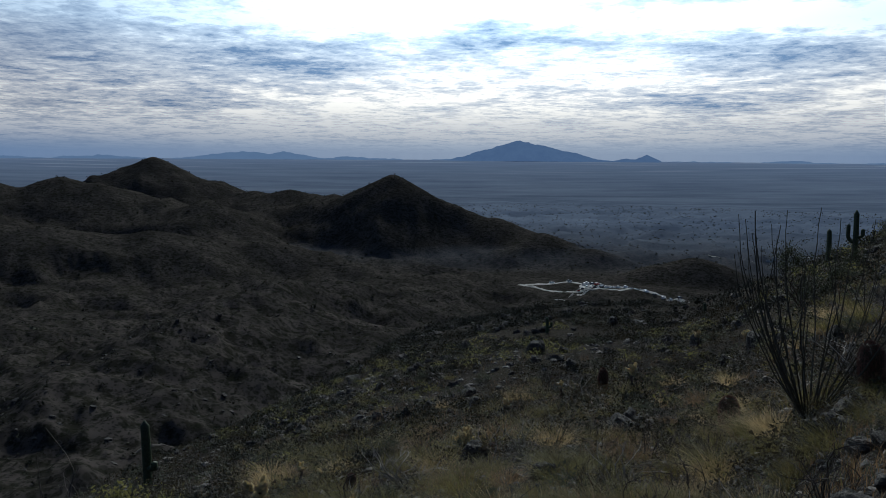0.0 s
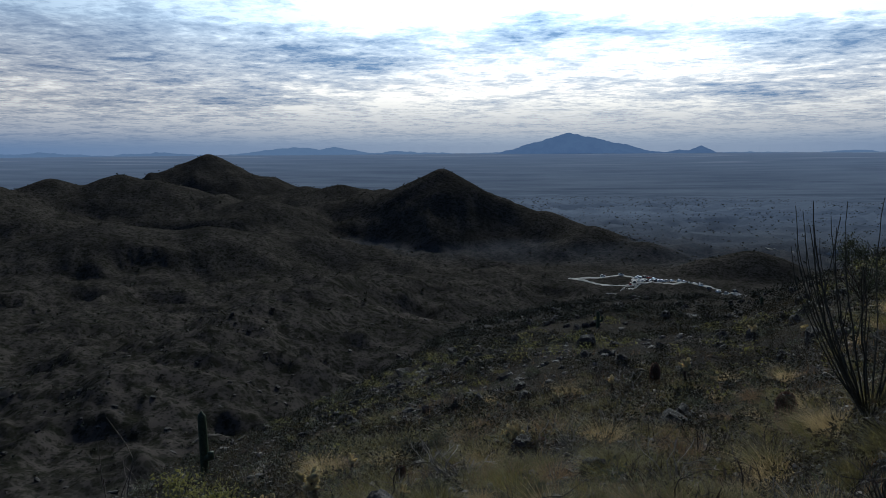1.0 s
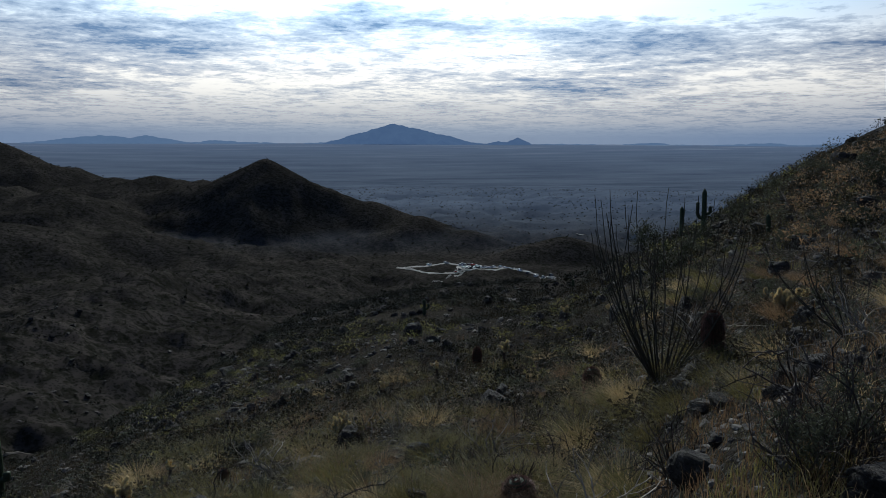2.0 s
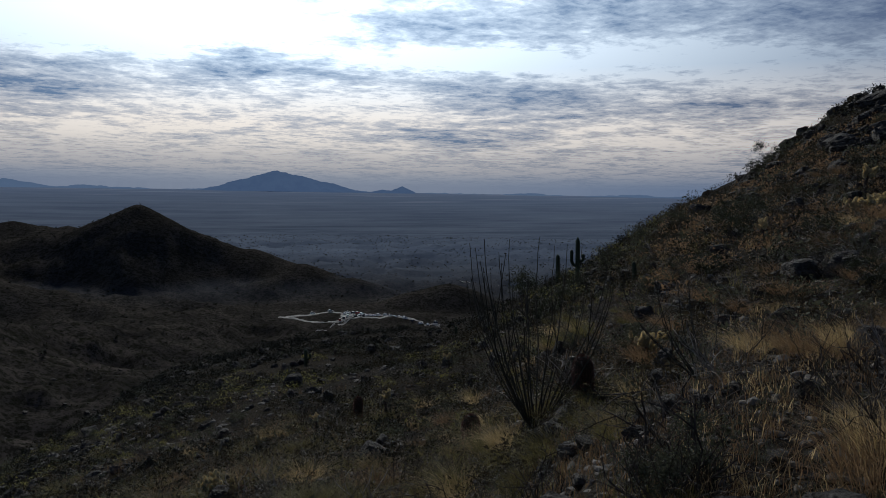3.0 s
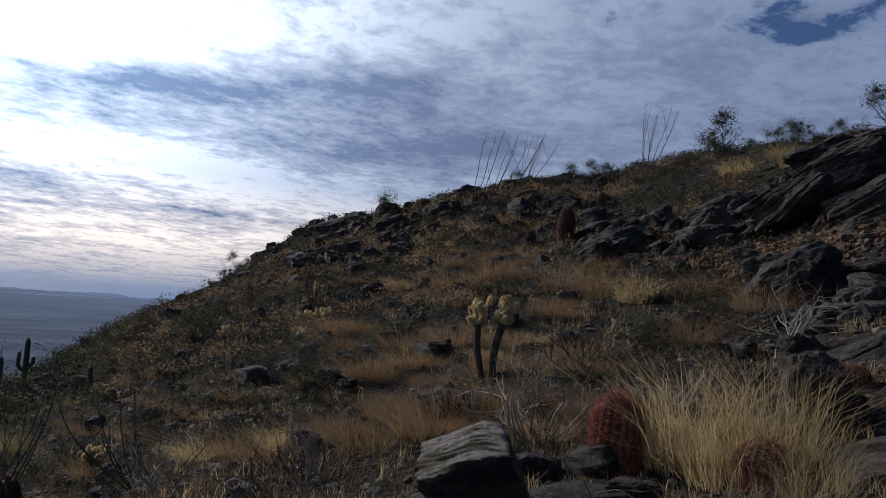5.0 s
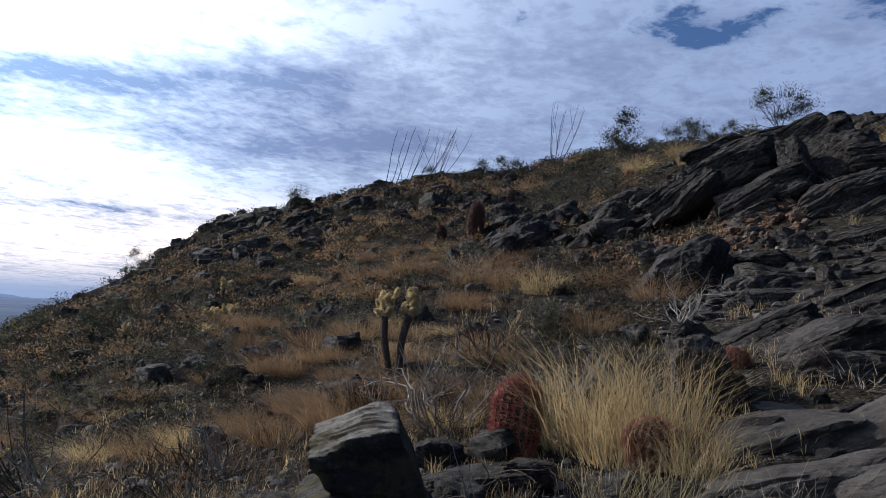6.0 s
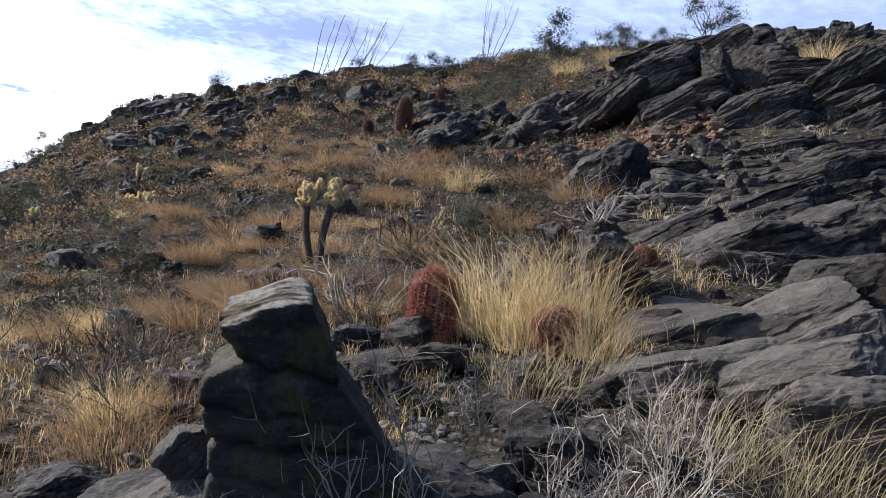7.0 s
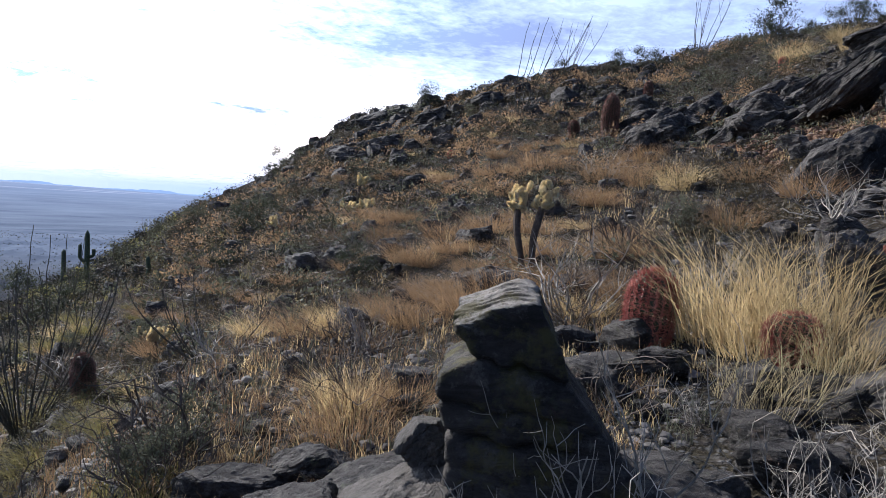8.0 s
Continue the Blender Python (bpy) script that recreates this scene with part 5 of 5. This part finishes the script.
def grass(me, x, y, k, tall=1.0, label="", group="dry grass on the slope"):
    ob = new("grass_clump", me)
    ob.matrix_world = Matrix.Translation(ground_pose(x, y).translation) @ pose(0, 0, 0, 0, 0, 97 * x + 13 * y) @ Matrix.Diagonal((k, k, k * tall, 1))
    return tagged(ob, label, "grass", group)


TALL = clump(1, 0.80, 0.9, 460, STRAW, (0.0, 0.10), 0.0022, 0.22)
GOLD = [clump(10 + i, 0.42, 0.75, 620, STRAW, thin=0.0019, stray=0.2) for i in range(3)]
MEADOW = [clump(15 + i, 0.34, 0.7, 560, OLIVE_GRASS, thin=0.0019, stray=0.2) for i in range(3)]
RUSTY = [clump(20 + i, 0.38, 0.8, 620, RUST_GRASS, thin=0.0019, stray=0.22) for i in range(3)]
for x, y, k, t in [(5.62, 1.02, 1.05, 1.0), (5.7, 0.55, 1.0, 1.0), (5.35, 0.75, 0.8, 0.85), (5.15, 0.25, 0.6, 0.8)]:
    ob = grass(TALL, x, y, k, t, "tall golden dry grass beside the red barrel cactus", "tall grass by the barrel cactus")
    ob.matrix_world = Matrix.Translation(ground_pose(x, y).translation) @ pose(0, 0, 0, 0, 0, 20 * k) @ Matrix.Diagonal((k, k, k * t, 1))
STALK = clump(2, 0.62, 0.8, 115, PALE_STRAW, (0.05, -0.34), 0.0021, 0.2)
for x, y, k in [(3.75, -0.75, 0.9), (3.85, -0.40, 0.85), (3.5, -0.95, 0.9), (4.3, 0.45, 0.6), (4.65, 0.62, 0.7), (4.75, 0.30, 0.75)]:
    ob = grass(STALK, x, y, k, 1.0, "sparse pale straw stalks leaning over the slabs", "pale stalks by the trail")
    ob.matrix_world = Matrix.Translation(ground_pose(x, y).translation) @ pose(0, 0, 0, 0, 0, 12 * k) @ Matrix.Diagonal((k, k, k, 1))
for pool, x, y, k in [(GOLD, 12.45, 3.57, 1.2), (RUSTY, 14.04, 5.53, 1.5), (RUSTY, 16.5, 8.3, 1.7), (GOLD, 34.4, 6.2, 2.2), (GOLD, 22.4, -3.0, 2.0), (RUSTY, 9.87, 2.08, 1.2), (RUSTY, 15.5, 9.1, 1.4), (GOLD, 5.66, 4.74, 0.8), (RUSTY, 3.43, 2.50, 0.95),
                      (GOLD, 3.75, 2.75, 0.8), (RUSTY, 3.9, 2.45, 0.7), (GOLD, 5.55, 4.59, 0.7), (RUSTY, 6.9, 4.6, 0.7), (GOLD, 36.0, 4.6, 1.9), (GOLD, 30.0, 3.4, 1.6), (RUSTY, 13.2, 4.4, 1.3), (RUSTY, 12.9, 2.6, 1.2), (RUSTY, 11.4, 1.5, 1.2)]:
    grass(pool[int(x * 7) % 3], x, y, k, 1.0, "round clump of dry golden grass" if pool is GOLD else "clump of rust-brown dry grass")
for _ in range(56):
    x, y = polar(scatter.uniform(-74, -50), 6.5 * (24 / 6.5) ** scatter.random())
    grass(scatter.choice(RUSTY), x, y, scatter.uniform(0.7, 1.3), scatter.uniform(0.6, 0.9), "clump of rust-brown dry grass")
for i in range(210):
    if i % 2:
        x, y = polar(scatter.uniform(-72, -34), scatter.uniform(6.5, 30))
        pool = RUSTY if scatter.random() < 0.7 else GOLD
    else:
        x, y = polar(scatter.uniform(-32, 14), 6.5 * (26 / 6.5) ** scatter.random())
        pool = scatter.choice((RUSTY, GOLD, MEADOW, MEADOW))
    grass(scatter.choice(pool), x, y, scatter.uniform(0.5, 1.3), scatter.uniform(0.45, 0.8), "clump of rust-brown dry grass" if pool is RUSTY else "clump of dry golden grass" if pool is GOLD else "clump of olive half-dry grass")


def meadow():
    """Soft olive grass over the falling slope."""
    heap = Shape()
    for _ in range(170):
        x, y = polar(scatter.uniform(-36, 16), 6.0 * (30 / 6.0) ** scatter.random())
        k = scatter.uniform(0.7, 1.4)
        pile(heap, scatter.choice(MEADOW), ground_pose(x, y, 0, 0, 0, scatter.uniform(0, 360), (k, k, k * scatter.uniform(0.4, 0.65))))
    tagged(part("olive_grass", heap, OLIVE_GRASS), "soft olive half-dry grass over the falling slope", "grass", kind="stuff")


meadow()


def stubble():
    """Short dry tufts too many to count."""
    rng = np.random.default_rng(9)
    for mat, n, zone, far in ((RUST_GRASS, 5200, (-76, 20), 32), (STRAW, 1500, (-104, -40), 20), (OLIVE_GRASS, 4200, (-42, 24), 24), (SAGE, 2600, (-80, 28), 40)):
        az = rng.uniform(*zone, n)
        r = 2.6 * (far / 2.6) ** rng.random(n)
        x, y = -np.sin(np.radians(az)) * r, np.cos(np.radians(az)) * r
        keep = fbm(x / 2.2, y / 2.2, n * 0.01, 3) > -0.12
        x, y, r = x[keep], y[keep], r[keep]
        k = 9
        m = len(x) * k
        cx, cy, s = np.repeat(x, k), np.repeat(y, k), np.repeat(0.5 + r / 30, k)
        px, py = cx + rng.normal(0, 0.05, m) * s, cy + rng.normal(0, 0.05, m) * s
        roots = np.stack([px, py, np.repeat(land(x, y), k) - 0.02], -1)
        h = rng.uniform(0.08, 0.26, m) * s
        tops = roots + np.stack([rng.normal(0, 0.4, m) * h, rng.normal(0, 0.4, m) * h, h], -1)
        tagged(part("stubble", Shape().add(*blades(roots, tops, rng.uniform(0.0012, 0.0026, m) * (0.6 + s), h * 0.1, rng)), mat), "thin tufts of dry weeds over the slope", "weeds", kind="stuff")


stubble()


def low_brush():
    """Small bare bushes too many to count."""
    rng = np.random.default_rng(21)
    for mat, n, zone, r0, r1, text in ((TWIG_DARK, 1900, (-80, 28), 5, 40, "low dark twiggy brush over the slope"), (TWIG_PALE, 750, (-100, 20), 3.2, 26, "low grey twiggy brush over the slope"), (SAGE, 800, (-66, 28), 7, 44, "low grey-green weeds over the slope")):
        a = rng.uniform(*zone, n)
        r = np.sqrt(rng.uniform((r0 / r1) ** 1.0, 1, n) ** 1.3) * r1
        x, y = -np.sin(np.radians(a)) * r, np.cos(np.radians(a)) * r
        keep = fbm(x / 2.7, y / 2.7, n * 0.013, 3) > -0.25
        x, y = x[keep], y[keep]
        s = rng.uniform(0.12, 0.42, len(x))
        k = 46
        m = len(x) * k
        c = np.repeat(np.stack([x, y, land(x, y) - 0.02], -1), k, 0)
        ss = np.repeat(s, k)
        way = np.stack([rng.normal(0, 0.75, m), rng.normal(0, 0.75, m), rng.uniform(0.3, 1.0, m)], -1)
        root = c + way * ss[:, None] * rng.uniform(0, 0.75, m)[:, None]
        tip = way + rng.normal(0, 0.45, (m, 3))
        sh = Shape()
        v, f = spikes(root, tip, ss * rng.uniform(0.25, 0.6, m), 0.0016 + 0.004 * ss)
        sh.v, sh.f = [v], f
        tagged(part("brush", sh, mat), text, "brush", kind="stuff")


low_brush()


def ground_cover():
    """Low rounded bushes that cover much of the slope."""
    rng = np.random.default_rng(33)
    for mat, n, zone, r0, r1, text in ((BROWN_LEAF, 2600, (-84, 28), 8.0, 60, "low dry brown bushes over the slope"), (SAGE, 1000, (-84, 28), 7.0, 60, "low grey-green bushes over the slope"), (OLIVE, 2600, (-80, 28), 13.0, 110, "low dark olive bushes over the slope"),
                                    (BROWN_LEAF, 1500, (-88, -34), 16, 52, "low brown bushes over the upper slope"), (SAGE, 800, (-88, -34), 16, 52, "low grey-green bushes over the upper slope"), (RUST_GRASS, 1300, (-80, -36), 15, 46, "low rust-coloured weeds over the upper slope"),
                                    (OLIVE, 2600, (-34, 18), 16, 78, "low dark olive bushes over the falling slope"), (YELLOW_LEAF, 420, (-36, 18), 16, 50, "low yellow-green weeds over the falling slope")):
        a = rng.uniform(*zone, n)
        r = r0 * (r1 / r0) ** (rng.random(n) ** 0.8) if r0 < 15 else np.sqrt(rng.uniform((r0 / r1) ** 2, 1, n)) * r1
        x, y = -np.sin(np.radians(a)) * r, np.cos(np.radians(a)) * r
        keep = fbm(x / 4.5, y / 4.5, n * 0.017, 3) > -0.2
        x, y, r = x[keep], y[keep], r[keep]
        s = rng.uniform(0.10, 0.30, len(x)) * (0.8 + r / 45)
        k = 90
        m = len(x) * k
        c = np.repeat(np.stack([x, y, land(x, y) + s * 0.25], -1), k, 0)
        ss = np.repeat(s, k)[:, None]
        d = rng.normal(0, 1, (m, 3))
        d *= (rng.uniform(0.35, 1.15, m) / np.linalg.norm(d, axis=1))[:, None]
        d[:, 2] = np.abs(d[:, 2]) * 0.9 - 0.15
        c = c + d * ss * [1.25, 1.25, 1.0]
        v = np.stack([c + rng.normal(0, 0.075, (m, 3)) * ss + d * ss * (0.14 if q == 0 else 0) for q in range(3)], 1).reshape(-1, 3)
        sh = Shape()
        sh.v, sh.f = [v], (np.arange(m)[:, None] * 3 + [0, 1, 2]).tolist()
        tagged(part("bushes", sh, mat), text, "scrub", kind="stuff")


ground_cover()


def far_scrub():
    """Bushes dotted over the valley sides and the plain."""
    rng = np.random.default_rng(12)
    for n, az, r0, r1, size, text in ((8000, (-34, 40), 60, 420, (0.3, 0.9), "scrub dotted over the valley sides"), (9000, (-42, 40), 300, 1600, (1.0, 2.4), "dark trees and scrub dotted over the plain")):
        a = rng.uniform(*az, n)
        r = np.sqrt(rng.uniform((r0 / r1) ** 2, 1, n)) * r1
        x, y = -np.sin(np.radians(a)) * r, np.cos(np.radians(a)) * r
        if r1 > 1000:
            clear = (x > 50) & (x < 230) & (r > 510) & (r < 640)
            x, y = x[~clear], y[~clear]
        m = len(x)
        s = rng.uniform(*size, m)
        k = 34 if r1 < 100 else 16
        c = np.repeat(np.stack([x, y, land(x, y) + s * 0.3], -1), k, 0)
        ss = np.repeat(s, k)[:, None]
        d = rng.normal(0, 1, (m * k, 3))
        d *= (rng.uniform(0.5, 1.0, m * k) / np.linalg.norm(d, axis=1))[:, None]
        c = c + d * ss * [0.75, 0.75, 0.5]
        v = np.stack([c + rng.normal(0, 0.13 if k > 20 else 0.2, (m * k, 3)) * ss for _ in range(3)], 1).reshape(-1, 3)
        sh = Shape()
        sh.v, sh.f = [v], (np.arange(m * k)[:, None] * 3 + [0, 1, 2]).tolist()
        tagged(part("scrub", sh, OLIVE), text, "scrub", kind="stuff")


far_scrub()

# ---- trailhead lot, road and paths in the valley ----


def ribbon(name, points, width, mat, label, category, lift=0.35):
    """A road laid over the land along plan points."""
    p = np.array(points, float)
    d = np.concatenate([[0], np.cumsum(np.hypot(*np.diff(p, axis=0).T))])
    s = np.arange(0, d[-1], max(0.6, d[-1] / 240))
    x, y = np.interp(s, d, p[:, 0]), np.interp(s, d, p[:, 1])
    k = np.ones(9) / 9
    if len(x) > 20:
        x[4:-4], y[4:-4] = np.convolve(x, k, "valid"), np.convolve(y, k, "valid")
    t = np.stack([np.gradient(x), np.gradient(y)], -1)
    t /= np.linalg.norm(t, axis=1)[:, None] + 1e-9
    rows = []
    for off in (-0.5, -0.25, 0, 0.25, 0.5):
        w = width * (1 + 0.15 * vnoise(s / 9, off * 8))
        px, py = x - t[:, 1] * w * off, y + t[:, 0] * w * off
        rows.append(np.stack([px, py, land(px, py) + lift * (1.0 if abs(off) < 0.4 else -0.5)], -1))
    n = len(s)
    f = [(i * n + j, i * n + j + 1, (i + 1) * n + j + 1, (i + 1) * n + j) for i in range(4) for j in range(n - 1)]
    return tagged(part(name, Shape().add(np.concatenate(rows), f), mat, smooth_faces=True), label, category, kind="structure")


ribbon("road_1", [(205, 470), (165, 524), (135, 553), (120, 580), (101, 592), (62, 580)], 6.5, TRACK, "pale road through the trailhead lot", "road")
ribbon("road_2", [(62, 579), (86, 560), (109, 543), (134, 536), (165, 527)], 5.5, TRACK, "pale loop of the trailhead lot", "road")
ribbon("road_3", [(109, 540), (97, 530), (82, 519)], 3.5, TRACK, "pale spur road at the lot", "road")
ribbon("road_4", [(118, 580), (112, 562), (112, 548)], 10.0, TRACK, "gravel parking bays of the lot", "road")
ribbon("road_5", [(270, 735), (300, 728), (340, 738), (400, 760), (470, 770)], 5.0, TRACK, "pale road crossing the plain", "road")
ribbon("path_1", [(-57, 128), (-53, 135), (-50, 141)], 0.5, PATH_DUST, "pale footpath on the valley side", "path", 0.12)

PAINTS = [material("car_paint_" + n, plain_look(c, tuple(v * 1.1 for v in c), 2.0, 0.25, 0.97, 1.03), 0.0, 0.5) for n, c in (("white", (0.7, 0.7, 0.7)), ("silver", (0.45, 0.46, 0.48)), ("dark", (0.03, 0.035, 0.05)), ("red", (0.3, 0.03, 0.025)))]
GLASS = material("car_window", plain_look((0.02, 0.025, 0.03), (0.03, 0.035, 0.04), 2.0, 0.08), 0.0, 0.5)
RUBBER = material("tyre_rubber", plain_look((0.02, 0.02, 0.02), (0.03, 0.03, 0.03), 8.0, 0.9))


def lathe_loft(sections):
    """Joins equal rings of points into a closed skin."""
    n = len(sections[0])
    v = np.concatenate([np.asarray(s, float) for s in sections])
    f = [(i * n + j, i * n + (j + 1) % n, (i + 1) * n + (j + 1) % n, (i + 1) * n + j) for i in range(len(sections) - 1) for j in range(n)]
    f += [tuple(range(n))[::-1], tuple((len(sections) - 1) * n + j for j in range(n))]
    return v, f


def car(paint, label):
    ob = empty("car", label, "car", "cars in the trailhead lot")

    def ring(x, half, low, high, soft=0.12):
        return [(x, -half, low), (x, half, low), (x, half, high - soft), (x, half - soft, high), (x, -half + soft, high), (x, -half, high - soft)]
    part("body", Shape().add(*lathe_loft([ring(-2.2, 0.75, 0.45, 0.95), ring(-2.1, 0.86, 0.28, 1.02), ring(0.9, 0.88, 0.25, 1.02), ring(1.9, 0.84, 0.26, 0.86), ring(2.25, 0.72, 0.4, 0.72)])), paint, ob)
    part("cabin", Shape().add(*lathe_loft([ring(-2.0, 0.74, 1.0, 1.15), ring(-1.6, 0.68, 1.0, 1.55), ring(0.2, 0.68, 1.0, 1.58), ring(1.0, 0.76, 1.0, 1.08)])), GLASS, ob, "dark glazed cabin")
    part("roof", Shape().add(*lathe_loft([ring(-1.6, 0.66, 1.54, 1.60, 0.03), ring(0.15, 0.66, 1.56, 1.63, 0.03)])), paint, ob)
    a = np.linspace(0, 2 * np.pi, 14, endpoint=False)
    for x in (-1.35, 1.4):
        for y in (-0.8, 0.8):
            part("wheel", Shape().add(*lathe_loft([[(x + 0.33 * math.cos(t), y + d, 0.33 + 0.33 * math.sin(t)) for t in a] for d in (-0.1, 0.1)])), RUBBER, ob)
    return ob


lot = random.Random(4)
models = [car(p, t) for p, t in zip(PAINTS, ("white car parked in the gravel lot", "silver car parked in the gravel lot", "dark car parked in the gravel lot", "red car parked in the gravel lot"))]
rows = [(112 + 2.8 * i, 566 - 2.3 * i, 40) for i in range(9)] + [(104 + 3.0 * i, 547 + 0.4 * i, 85) for i in range(8)] + [(150 + 5.5 * i, 527 - 2 * i, 30) for i in range(5)] + [(90 + 14 * i, 590 - 2 * i, 10) for i in range(3)] + [(140 + 3 * i, 548 - 3 * i, 40) for i in range(5)]
for i, (x, y, turn) in enumerate(rows):
    m = ground_pose(x, y, 0.36, 0, 0, turn + lot.uniform(-4, 4))
    if i < 4:
        models[i].matrix_world = m
    else:
        copy_thing(lot.choices(models, (5, 3, 3, 1))[0], m)
